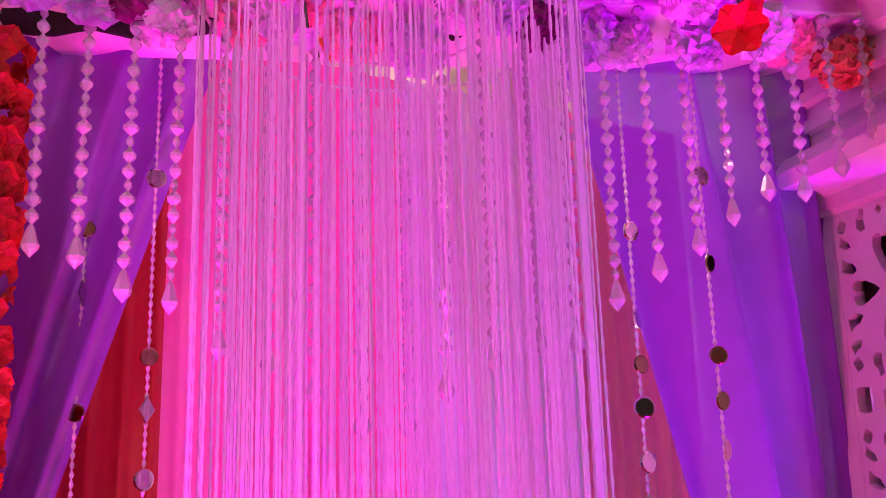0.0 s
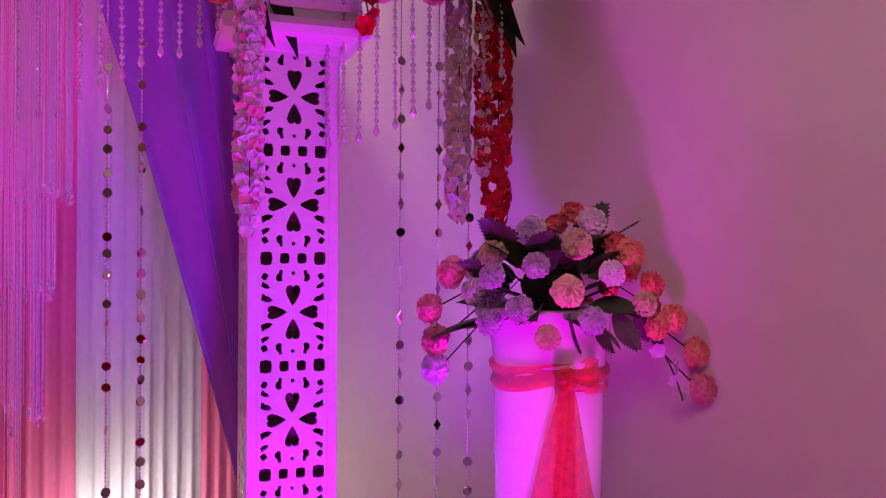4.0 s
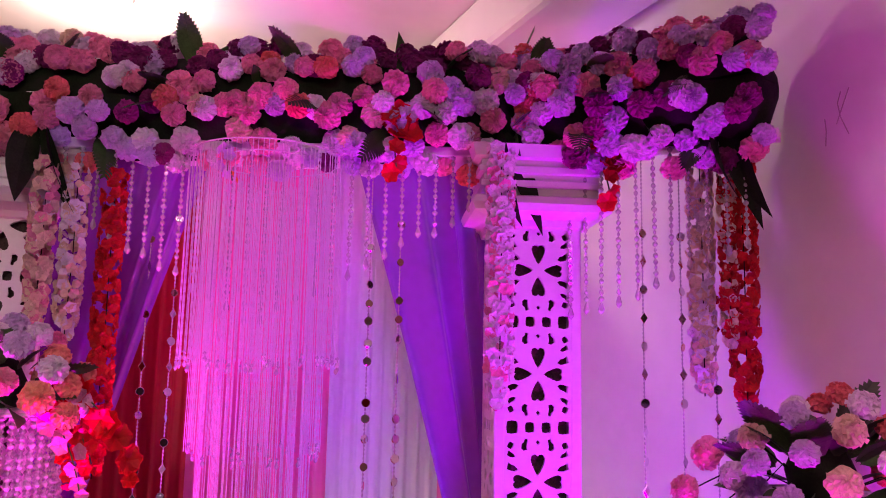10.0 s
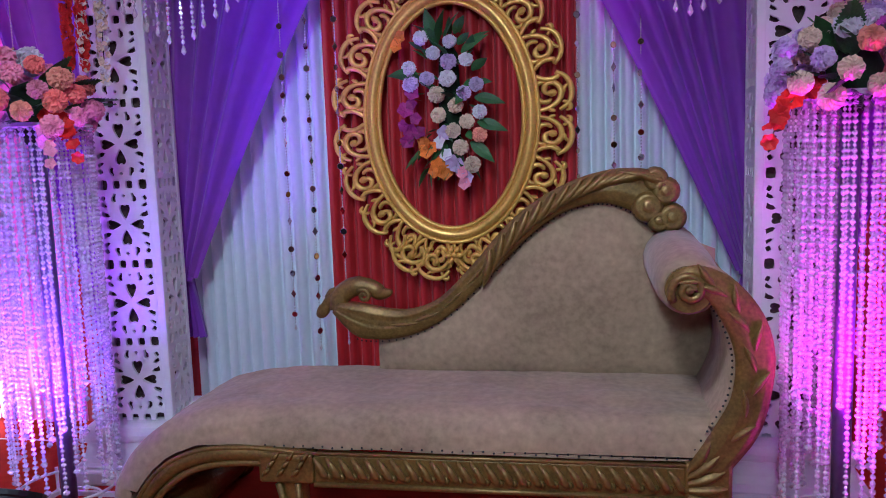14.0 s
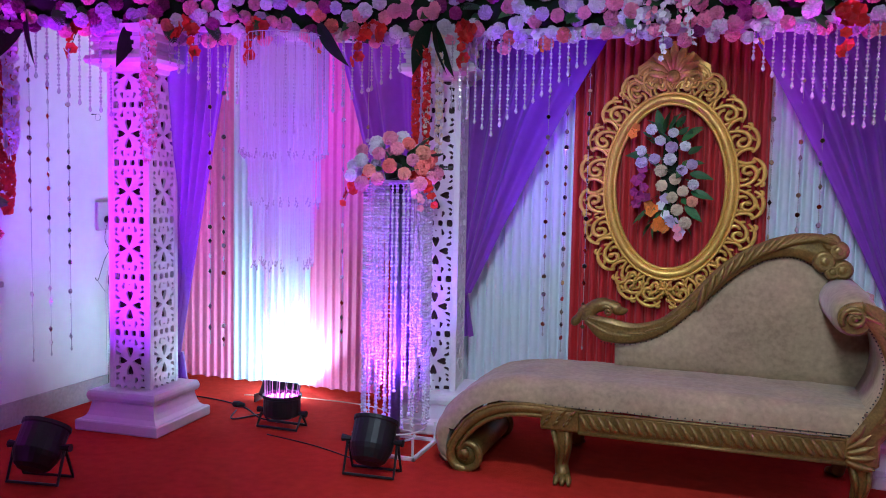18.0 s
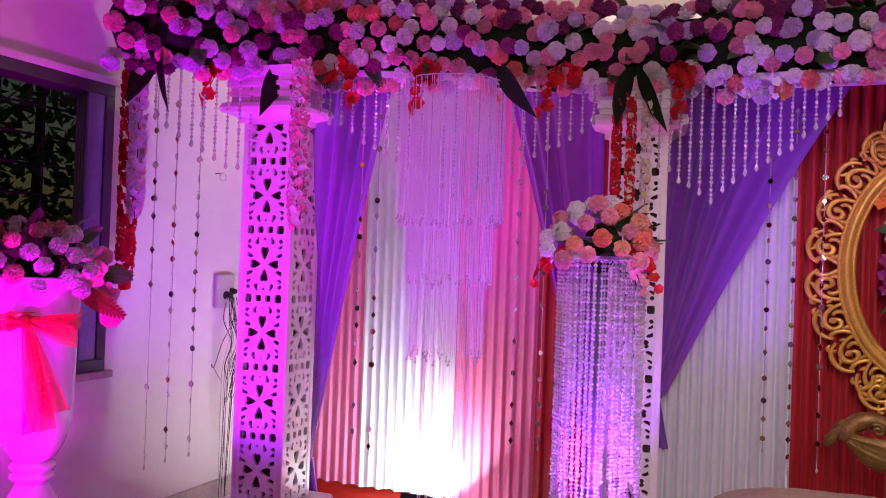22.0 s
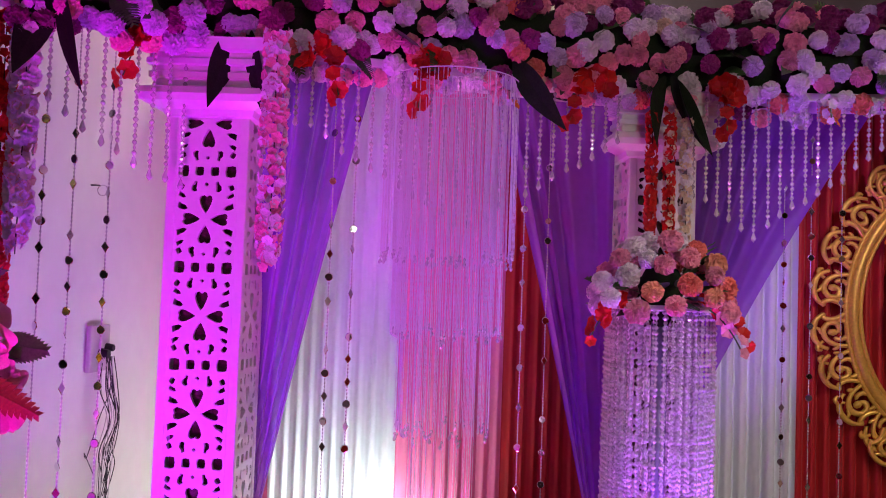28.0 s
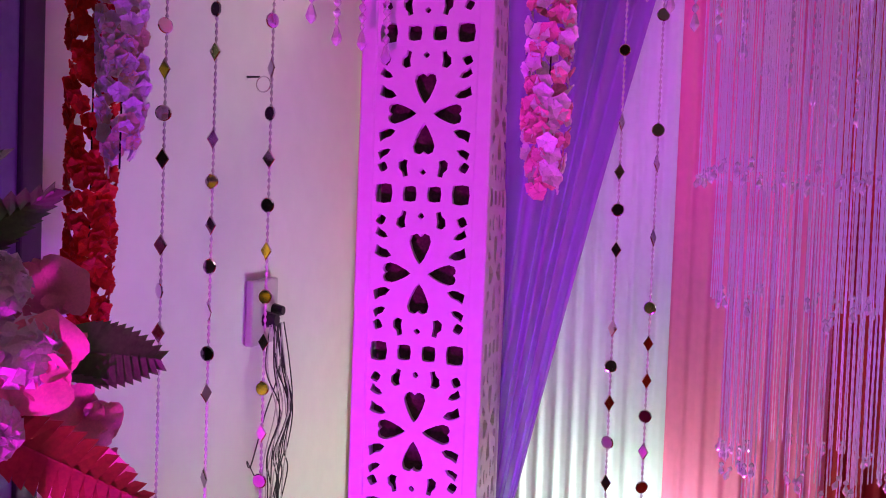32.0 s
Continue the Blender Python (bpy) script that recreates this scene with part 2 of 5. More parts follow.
def box(x0, x1, y0, y1, z0, z1, bevel=0.0, bm=None):
    bm = bm or bmesh.new()
    r = bmesh.ops.create_cube(bm, size=1)["verts"]
    for v in r:
        v.co = Vector(((x0 + x1) / 2 + v.co.x * (x1 - x0), (y0 + y1) / 2 + v.co.y * (y1 - y0), (z0 + z1) / 2 + v.co.z * (z1 - z0)))
    if bevel:
        es = list({e for v in r for e in v.link_edges})
        bmesh.ops.bevel(bm, geom=es, offset=bevel, segments=2, affect="EDGES", profile=0.5)
    return bm


def grid(nu, nv, f, bm=None, close_u=False):
    """A sheet of nu x nv cells through the places f(u, v)."""
    bm = bm or bmesh.new()
    cols = nu if close_u else nu + 1
    vs = [[bm.verts.new(f(i / nu, j / nv)) for j in range(nv + 1)] for i in range(cols)]
    for i in range(nu):
        a, b = vs[i], vs[(i + 1) % cols]
        for j in range(nv):
            bm.faces.new((a[j], b[j], b[j + 1], a[j + 1]))
    return bm


def lathe(profile, n=32, bm=None):
    """Turned about z; profile of (radius, z)."""
    def f(u, v):
        k = v * (len(profile) - 1)
        r, z = profile[int(round(k))]
        return (r * math.cos(u * math.tau), r * math.sin(u * math.tau), z)
    return grid(n, len(profile) - 1, f, bm, True)


def square_lathe(profile, bm=None):
    """A square moulding round z; profile of (half width, z), closed below and above."""
    bm = bm or bmesh.new()
    loops = [[bm.verts.new((sx * h, sy * h, z)) for sx, sy in ((-1, -1), (1, -1), (1, 1), (-1, 1))] for h, z in profile]
    for a, b in zip(loops, loops[1:]):
        for i in range(4):
            bm.faces.new((a[i], a[(i + 1) % 4], b[(i + 1) % 4], b[i]))
    bm.faces.new(loops[0][::-1])
    bm.faces.new(loops[-1])
    return bm


def tube(points, radius, n=6, bm=None, caps=True):
    """A round bar along points; radius a number or one for each point."""
    bm = bm or bmesh.new()
    pts = [Vector(p) for p in points]
    rs = radius if isinstance(radius, (list, tuple)) else [radius] * len(pts)
    rings, side = [], None
    for i, p in enumerate(pts):
        d = (pts[min(i + 1, len(pts) - 1)] - pts[max(i - 1, 0)]).normalized()
        if side is None:
            side = d.orthogonal().normalized()
        side = (side - d * side.dot(d)).normalized()
        up = d.cross(side)
        rings.append([bm.verts.new(p + (side * math.cos(k * math.tau / n) + up * math.sin(k * math.tau / n)) * rs[i]) for k in range(n)])
    for a, b in zip(rings, rings[1:]):
        for k in range(n):
            bm.faces.new((a[k], a[(k + 1) % n], b[(k + 1) % n], b[k]))
    if caps:
        bm.faces.new(rings[0][::-1])
        bm.faces.new(rings[-1])
    return bm


def slab(loops, depth, bm=None):
    """A flat plate in x and z with holes, depth along +y: the first loop is the outline."""
    bm = bm or bmesh.new()
    flat = bmesh.new()
    edges = []
    for loop in loops:
        vs = [flat.verts.new((x, 0, z)) for x, z in loop]
        edges += [flat.edges.new((vs[i], vs[(i + 1) % len(vs)])) for i in range(len(vs))]
    bmesh.ops.triangle_fill(flat, use_beauty=True, use_dissolve=False, edges=edges)
    r = bmesh.ops.extrude_face_region(flat, geom=flat.faces[:])
    bmesh.ops.translate(flat, vec=(0, depth, 0), verts=[g for g in r["geom"] if isinstance(g, bmesh.types.BMVert)])
    me = bpy.data.meshes.new("slab")
    flat.to_mesh(me)
    flat.free()
    bm.from_mesh(me)
    bpy.data.meshes.remove(me)
    return bm


# ---- room ----
GLOWPARTS = []
solid("floor", box(-XW - 0.2, XW + 0.2, YF, YB + 0.2, -0.1, 0.0), CARPET, "red carpet laid wall to wall over the stage", "floor", "structure")
solid("wall_north", box(-XW, XW, YB, YB + 0.15, 0, HIGH), WALL, "plain white painted wall behind the backdrop", "wall", "structure")
# Unseen closing wall, kept dark so the small mirrors reflect darkness.
solid("wall_south", box(-XW, XW, YF - 0.15, YF, 0, HIGH), DARKHALL, "unseen end wall coloured dark to stand for the unlit hall", "wall", "structure")
solid("wall_east", box(XW, XW + 0.2, YF, YB, 0, HIGH), WALL, "plain white wall with a faint dirty mark", "wall", "structure")
WY0, WY1, WZ0, WZ1 = -3.3, -1.42, 0.77, 1.97
bm = box(-XW - 0.2, -XW, WY1, YB, 0, HIGH)
box(-XW - 0.2, -XW, YF, WY0, 0, HIGH, bm=bm)
box(-XW - 0.2, -XW, WY0, WY1, 0, WZ0, bm=bm)
box(-XW - 0.2, -XW, WY0, WY1, WZ1, HIGH, bm=bm)
solid("wall_west", bm, WALL, "white wall with a wide barred window", "wall", "structure")
solid("ceiling", box(-XW - 0.2, XW + 0.2, YF, YB + 0.2, HIGH, HIGH + 0.15), CEIL, "plain white plastered ceiling", "ceiling", "structure")
for s, nm in ((-1, "cornice_west"), (1, "cornice_east")):
    solid(nm, box(min(s * XW, s * (XW - 0.38)), max(s * XW, s * (XW - 0.38)), YF, YB, HIGH - 0.26, HIGH - 0.002, 0.03), CEIL, "dropped white plaster cornice along the wall", "cornice", "structure")
solid("pelmet", box(-1.04, 0.55, 1.05, YB, HIGH - 0.16, HIGH - 0.002, 0.01), DARKWOOD, "dark wooden pelmet under the ceiling", "pelmet", "structure")
for sx in (-1.4, 1.4):
    lamp = thing("ceiling_light", pose(sx, 0.45, HIGH - 0.03), "round glowing warm ceiling downlight", "ceiling light", "ceiling lights")
    GLOWPARTS.append(lamp)
solid("skirting_east", box(XW - 0.015, XW, YF, YB, 0, 0.13, 0.003), SKIRT, "grey stone skirting", "skirting", "structure")
solid("skirting_west", box(-XW, -XW + 0.015, YF, YB, 0, 0.13, 0.003), SKIRT, "grey stone skirting", "skirting", "structure")

scuff = thing("wall_scuff", pose(XW - 0.001, -1.675, 2.13), "faint dark scribbled scuff on the white wall", "scuff mark")
for pts in (((0.0, 0.055, -0.01), (0.0, 0.052, -0.045), (0.0, 0.056, -0.085)), ((0.0, 0.000, 0.050), (0.0, 0.012, 0.020), (0.0, 0.004, -0.020), (0.0, -0.018, -0.070)), ((0.0, 0.018, -0.035), (0.0, -0.004, 0.010), (0.0, -0.026, 0.052))):
    part("stroke", tube(pts, 0.0016, 4), SKIRT, scuff)


# ---- pleated backdrop ----
def pleated(x0, x1, mat, label, z1=2.35):
    n = max(8, int((x1 - x0) / 0.0054))
    ph = random.random() * 6

    def f(u, v):
        x = x0 + (x1 - x0) * u
        z = 0.015 + (z1 - 0.015) * v
        w = x * math.tau / 0.054 + 0.7 * math.sin(x * 9 + ph) + 0.18 * math.sin(z * 1.7 + x * 3)
        s = math.sin(w)
        if abs(x0 + x1) < 2.0:
            s = 4.2 - 8.4 * abs(math.sin(w / 2)) ** 0.8
        y = 0.0062 * s + 0.0025 * math.sin(2 * w + 1) + 0.004 * math.sin(x * 17 + z * 0.6)
        if v == 0:
            z += 0.005 * math.sin(w * 0.5 + ph)
        return (x, y + 0.010 * (1 - v) * math.sin(x * 5), z)
    c = tagged(new("pleated_curtain", mesh_of("pleated_curtain", grid(n, 10, f), mat, True)), label, "curtain", "pleated backdrop curtains")
    return c


for x0, x1, mat, lab in (
    (-3.19, -2.72, PINKCLOTH, "pink"), (-2.72, -2.17, WHITECLOTH, "white"), (-2.17, -1.72, PINKCLOTH, "pink"), (-1.72, -1.15, REDCLOTH, "red"),
    (-1.15, -0.52, WHITECLOTH, "white"), (-0.52, 0.49, REDCLOTH, "red"), (0.49, 1.13, WHITECLOTH, "white"), (1.13, 1.79, REDCLOTH, "red"),
    (1.79, 2.31, PINKCLOTH, "pink"), (2.31, 2.78, WHITECLOTH, "white"), (2.78, 3.19, PINKCLOTH, "pink")):
    pleated(x0, x1, mat, lab + " satin curtain in narrow upright pleats reaching the carpet")


# ---- purple swags ----
def swag(top_a, top_b, tie, tail=0.25, folds=4, label=""):
    """A cloth hung along top_a to top_b and gathered at tie, below top_a's side."""
    a, b, t = Vector(top_a), Vector(top_b), Vector(tie)
    ph = random.random() * 6

    def f(u, v):
        top = a.lerp(b, u)
        k = v ** 1.1
        w = 1 - 0.9 * k
        p = top.lerp(t + (b - a) * (u - 0.5) * 0.12, v)
        p.z += 0.10 * u * math.sin(math.pi * v) * 0.5
        fan = u + 0.10 * math.sin(u * 5 + ph)
        q = math.sin(fan * folds * math.tau + ph) * 0.75 + 0.14 * math.sin(fan * folds * 2.1 * math.tau + ph + 2 * v)
        p.y += q * (0.024 * w + 0.010) - 0.025 * math.sin(math.pi * u)
        return p
    root = thing("purple_swag", pose(0, 0, 0), label, "drape", "purple swags")
    part("cloth", grid(96, 36, f), PURPLECLOTH, root, smooth=True)

    def g(u, v):
        p = t.copy()
        spread = 0.04 + 0.10 * v
        p.x += (u - 0.5) * spread
        p.z -= (t.z if tail is None else tail) * v
        p.y += 0.02 * math.sin(u * 5 * math.tau + ph) + 0.01
        return p
    part("tail", grid(24, 6, g), PURPLECLOTH, root, smooth=True)
    part("tie_band", tube([(t.x - 0.035, t.y - 0.03, t.z), (t.x, t.y - 0.04, t.z), (t.x + 0.035, t.y - 0.03, t.z)], 0.012, 6), PURPLECLOTH, root, smooth=True)
    return root


SW = "violet satin swag gathered to one side beside a lattice pillar"
swag((-2.50, -0.96, 2.12), (-2.14, -0.85, 2.12), (-2.59, -0.76, 0.34), label=SW)
swag((-1.32, -0.42, 2.12), (-1.78, -0.46, 2.12), (-1.345, -0.36, 0.45), label=SW)
swag((-1.06, -0.24, 2.12), (-0.30, -0.20, 2.12), (-1.10, -0.17, 0.70), folds=4, label=SW)
swag((1.06, -0.24, 2.12), (0.35, -0.20, 2.12), (1.10, -0.17, 0.72), folds=4, label=SW)
swag((1.30, -0.45, 2.12), (1.76, -0.52, 2.12), (1.28, -0.40, 0.45), label=SW)
swag((2.56, -0.90, 2.12), (2.15, -0.75, 2.12), (2.71, -0.72, 0.34), label=SW)


# ---- lattice pillars ----
PER, HALF = 0.295, 0.122


def blob(cx, cz, pts, ang=0.0, s=1.0):
    c, n = math.cos(ang), math.sin(ang)
    return [(cx + s * (x * c - z * n), cz + s * (x * n + z * c)) for x, z in pts]


HEART = [(0.000, 0.017), (0.008, 0.028), (0.0165, 0.046), (0.0205, 0.060), (0.0175, 0.071), (0.010, 0.0745), (0.004, 0.0735), (0.000, 0.069), (-0.004, 0.0735), (-0.010, 0.0745), (-0.0175, 0.071), (-0.0205, 0.060), (-0.0165, 0.046), (-0.008, 0.028)]
SQUARE = [(-0.0115, -0.013), (0.0, -0.015), (0.0115, -0.013), (0.0135, 0.0), (0.0115, 0.013), (0, 0.015), (-0.0115, 0.013), (-0.0135, 0.0)]
COMMA = [(-0.006, 0.014), (0.003, 0.017), (0.005, 0.008), (0.012, 0.002), (0.013, -0.010), (0.005, -0.017), (-0.005, -0.014), (-0.003, -0.004)]
CRESC = [(0.0, -0.002), (0.010, 0.006), (0.020, 0.007), (0.031, 0.012), (0.031, -0.006), (0.018, -0.009), (0.008, -0.008)]


def lattice_tile():
    z0, z1 = -0.172, PER - 0.172
    loops = [[(-HALF, z0), (HALF, z0), (HALF, z1), (-HALF, z1)]]
    for a in (0, 90, 180, 270):
        loops.append(blob(0, 0, HEART, radians(a), 1.0 if a % 180 == 0 else 0.93))
    for sx in (-1, 1):
        loops.append(blob(sx * 0.0235, -0.1475, SQUARE))
        loops.append(blob(sx * 0.073, -0.1475, SQUARE, 0, 1.25))
        for sz in (-1, 1):
            loops.append([(sx * x, sz * z) for x, z in blob(0.034, 0.100, COMMA)])
            loops.append([(sx * x, sz * z) for x, z in blob(0.054, 0.034, CRESC, 0.20, 1.05)])
            loops.append([(sx * x, sz * z) for x, z in blob(0.062, 0.068, CRESC, 0.35, 0.80)])
            loops.append([(sx * x, sz * z) for x, z in blob(0.077, 0.098, SQUARE, 0.5, 0.62)])
    loops.append(blob(0, 0.107, SQUARE, 0.78, 0.35))
    loops.append(blob(0, -0.107, SQUARE, 0.78, 0.35))
    return slab(loops, 0.014)


TILE = mesh_of("lattice_panel", lattice_tile(), WHITEPAINT)
MOULD = [(0.124, 1.845), (0.136, 1.850), (0.142, 1.868), (0.195, 1.885), (0.203, 1.905), (0.195, 1.925), (0.165, 1.935), (0.165, 1.955), (0.176, 1.958), (0.176, 1.975), (0.168, 1.978),
         (0.168, 1.995), (0.182, 1.998), (0.182, 2.015), (0.175, 2.018), (0.175, 2.035), (0.195, 2.040), (0.205, 2.075)]


def pillar(phase):
    root = thing("lattice_pillar", pose(0, 0, 0), "white pierced lattice pillar on a stepped square base", "pillar", "lattice pillars")
    part("plinth", square_lathe([(0.240, 0), (0.245, 0.006), (0.245, 0.05), (0.240, 0.056)]), WHITEPAINT, root)
    part("step", square_lathe([(0.225, 0.056), (0.205, 0.075), (0.195, 0.10), (0.188, 0.13), (0.186, 0.145)]), WHITEPAINT, root)
    part("moulding", square_lathe([(0.178, 0.145), (0.196, 0.150), (0.203, 0.162), (0.206, 0.176), (0.203, 0.190), (0.196, 0.203), (0.170, 0.210)]), WHITEPAINT, root)
    for k in range(6):
        for q in range(4):
            m = pose(0, 0, phase + PER * k, 0, 0, 90 * q) @ pose(0, -HALF, 0)
            part("lattice_panel", TILE, None, root, at=m)
    for sx in (-1, 1):
        for sy in (-1, 1):
            part("corner_strip", box(sx * 0.109 - 0.0155, sx * 0.109 + 0.0155, sy * 0.109 - 0.0155, sy * 0.109 + 0.0155, 0.205, 1.86, 0.005), WHITEPAINT, root)
    part("capital", square_lathe(MOULD), WHITEPAINT, root)
    # Added box, coloured dark so the pierced holes read as shaded.
    part("inner_skin", box(-0.088, 0.088, -0.088, 0.088, 0.19, 1.86), HOLESHADE, root, "added dark box giving the pierced holes their shade")
    return root


PILLARS = ((-2.625, -0.996, 3, 0.355), (-1.172, -0.385, 8, 0.367), (1.185, -0.388, -3, 0.352), (2.645, -1.008, -18, 0.250))
for x, y, turn, phase in PILLARS:
    pillar(phase).matrix_basis = pose(x, y, 0, 0, 0, turn)

# ---- crystal strands ----
STRANDS = {}


def bead_profile(big, pitch, length, drop, ball):
    """Radii and heights of a strand of beads, hung from z = 0."""
    prof, z, k = [(0.0, 0.0)], 0.0, 0
    while z > -length + 0.03:
        small = k % 3 == 2
        r = big * 0.62 if small else (big if k % 5 else big * 1.2)
        h = pitch * 0.75 if small else pitch
        prof += [(0.0012, z), (r, z - h * 0.38), (r, z - h * 0.62)]
        z -= h
        k += 1
    prof.append((0.0012, z))
    if drop:
        prof += [(0.004, z - 0.004), (0.0095, z - 0.022), (0.008, z - 0.027)]
        z -= 0.036
    if ball:
        prof += [(0.011, z - 0.007), (0.012, z - 0.013)]
        z -= 0.023
    return prof + [(0.0, z)]


def bead_strand(length, big=0.0068, pitch=0.0178, drop=True, ball=False):
    """The mesh of a strand of faceted beads."""
    key = (round(length / 0.0175), big, drop, ball)
    if key not in STRANDS:
        STRANDS[key] = mesh_of("bead_strand", lathe(bead_profile(big, pitch, length, drop, ball), 6), CRYSTAL)
    return STRANDS[key]


def fringe(points, label):
    """Strands hung at the places (x, y, z of the top, z of the tip)."""
    x, y, z, _ = points[0]
    root = thing("bead_fringe", pose(x, y, z), label, "bead fringe", "crystal bead fringes")
    for px, py, pz, tip in points:
        part("bead_strand", bead_strand(max(0.06, pz - tip)), None, root, at=pose(px - x, py - y, pz - z, random.uniform(-0.6, 0.6), random.uniform(-0.6, 0.6), random.uniform(0, 60)))
    return root


def along(a, b, x):
    u = (x - a[0]) / (b[0] - a[0])
    return a[1] + (b[1] - a[1]) * u


LOW = 2.06
for s in (-1, 1):
    pts = []
    for k in range(27):
        x = 1.33 + k * 0.0455
        pts.append((s * x, along((1.185, -0.55), (2.615, -1.12), x), LOW, 1.545 + 0.64 * abs(x - 1.86) + random.uniform(-0.008, 0.008)))
    fringe(pts, "clear crystal bead strands in a pointed row before a bay")
    pts = []
    for k in range(17):
        x = 0.38 + k * 0.0425
        d = x - 0.86
        pts.append((s * x, -0.57, LOW, 1.57 + (0.7 * -d if d < 0 else 0.75 * d) + random.uniform(-0.008, 0.008)))
    fringe(pts, "clear crystal bead strands in a pointed row beside the frame")
    pts = []
    for k in range(11):
        u = k / 10
        pts.append((s * (2.68 + 0.32 * u), -1.17 - 0.36 * u, LOW, (1.565 + 0.22 * u if s > 0 else 1.595 + 0.28 * u) + 0.03 * max(0.0, 0.15 - u) / 0.15))
    fringe(pts, "clear crystal bead strands in a slanted row near the wall")


# ---- strings of small mirrors ----
def plate(shape, r):
    bm = bmesh.new()
    n = 16 if shape == "disc" else 4
    sx, sz = (r, r) if shape == "disc" else (r * 0.85, r * 1.35)
    rings = []
    for y, k in ((-0.0016, 0.86), (-0.0006, 1.0), (0.0006, 1.0), (0.0016, 0.86)):
        rings.append([bm.verts.new((sx * k * math.cos(i * math.tau / n), y, sz * k * math.sin(i * math.tau / n))) for i in range(n)])
    for a, b in zip(rings, rings[1:]):
        for i in range(n):
            bm.faces.new((a[i], a[(i + 1) % n], b[(i + 1) % n], b[i]))
    bm.faces.new(rings[0][::-1])
    bm.faces.new(rings[-1])
    return bm


MIRRORS = [mesh_of("mirror_disc", plate("disc", 0.0130), MIRROR), mesh_of("mirror_diamond", plate("diamond", 0.0128), MIRROR), mesh_of("mirror_disc", plate("disc", 0.0115), TINTMIRROR)]


def mirror_string(x, y, z0, z1, run="", label="thin string of round and diamond mirrors with clear beads"):
    """A beaded thread from z0 to z1; run names its mirrors from the top: d or b a disc, t a tinted disc, r a diamond, and the height."""
    root = thing("mirror_string", pose(x, y, z1), label, "mirror string", "hanging mirror strings")
    prof, z = [(0.0, z0 - z1)], z0 - z1
    while z > 0.03:
        prof += [(0.0008, z), (0.0028, z - 0.0045), (0.0028, z - 0.007)]
        z -= 0.0115
    prof += [(0.0008, z), (0.006, z - 0.02), (0.0, z - 0.03)]
    part("bead_thread", lathe(prof, 5), CRYSTAL, root)
    if run:
        places = [({"d": 0, "r": 1, "t": 2}[w[0]], float(w[1:])) for w in run.split()]
        z = min(q for _, q in places) - 0.08
        while z > z1 + 0.04:
            places.append((random.randint(0, 1), z))
            z -= 0.076
    else:
        places, z, k = [], z0 - random.uniform(0.05, 0.1), random.randint(0, 2)
        while z > z1 + 0.04:
            places.append((k % 3 if random.random() < 0.7 else random.randint(0, 2), z))
            z -= 0.098 * random.uniform(0.7, 1.25)
            k += 1
    for kind, z in places:
        me = MIRRORS[kind]
        part(me.name.split(".")[0], me, None, root, at=pose(0, -0.004, z - z1, random.uniform(-8, 8), 0, random.choice((0, 0, 15, -20, 25, -30, 60))))
    return root


for x, y, z1, run in (
    (-2.965, -1.410, 0.38, "r1.846 d1.777 d1.636 r1.567 d1.497 r1.424 r1.285 d1.211 r1.143 d0.720 r0.650 d0.580 d0.509 r0.440"),
    (-2.917, -1.341, 0.40, "d1.897 r1.750 d1.678 r1.608 r1.463 d1.392 r1.319 d1.249 r1.174 d1.102 r1.035 r0.889 d0.820 r0.747 d0.680 r0.539 d0.469"),
    (-2.842, -1.285, 0.42, "r1.90 d1.82 r1.75 d1.67 r1.59 d1.513 r1.435 d1.356 r1.278 d1.198 r1.120 d1.039 r0.961 d0.877 d0.728 r0.652 r0.497"),
    (2.853, -1.280, 0.46, "d1.83 r1.75 d1.67 r1.591 d1.513 r1.436 d1.357 r1.279 d1.200 r1.123 d1.045 r0.965 d0.892 r0.815 d0.740 r0.659"),
    (2.965, -1.305, 0.46, "d1.826 r1.749 d1.669 r1.591 t1.512 r1.437 d1.357 r1.200 d1.050 d0.894 r0.815 d0.737 d0.657"),
    (3.000, -1.400, 0.45, "d1.640 r1.560 d1.398 r1.321 d1.240 d1.160 d1.060 d0.989 r0.923 d0.856 d0.725"),
    (-2.278, -0.898, 0.44, "d2.001 d1.847 t1.688 r1.546 r1.449 d1.374 r1.295 r1.138 d1.062 r0.988 d0.908 r0.826 r0.640 r0.526"),
    (-2.208, -0.877, 0.42, "d1.900 d1.760 d1.534 r1.467 r1.321 d1.181 r1.109 r1.035 d0.963 r0.891 d0.819 d0.537 r0.464"),
    (-1.650, -0.603, 0.45, "d1.790 d1.640 d1.50 r1.38 d1.22 d1.08 r0.94 d0.80 r0.66"),
    (-1.561, -0.486, 0.45, "d1.808 t1.610 d1.537 d1.244 r1.099 d0.884 d0.764 d0.650"),
    (2.190, -0.846, 0.47, "d1.796 d1.683 t1.627 d1.575 d1.510 d1.457 d1.338 d1.292 d1.234 t1.156 d1.104 d0.988 d0.931 d0.815 d0.646"),
    (2.264, -0.903, 0.47, "d1.863 t1.749 t1.635 t1.580 d1.522 d1.408 d1.294 d1.238 d1.183 d1.119 d1.063 t1.006 d0.952 d0.894 d0.784 d0.730 d0.669"),
    (1.664, -0.537, 0.50, "d1.885 t1.654 r1.589 d1.506 r1.429 d1.354 r1.278 d1.206 r1.129"),
    (1.589, -0.487, 0.50, "t1.822 r1.737 t1.588 r1.430 d1.354 d1.283 r1.191 d1.118"),
    (-0.632, -0.20, 0.50, ""), (-0.530, -0.20, 0.41, ""), (-0.414, -0.20, 0.44, ""), (0.493, -0.20, 0.44, ""), (0.623, -0.20, 0.50, ""), (0.719, -0.20, 0.41, "")):
    mirror_string(x, y, LOW, z1, run)


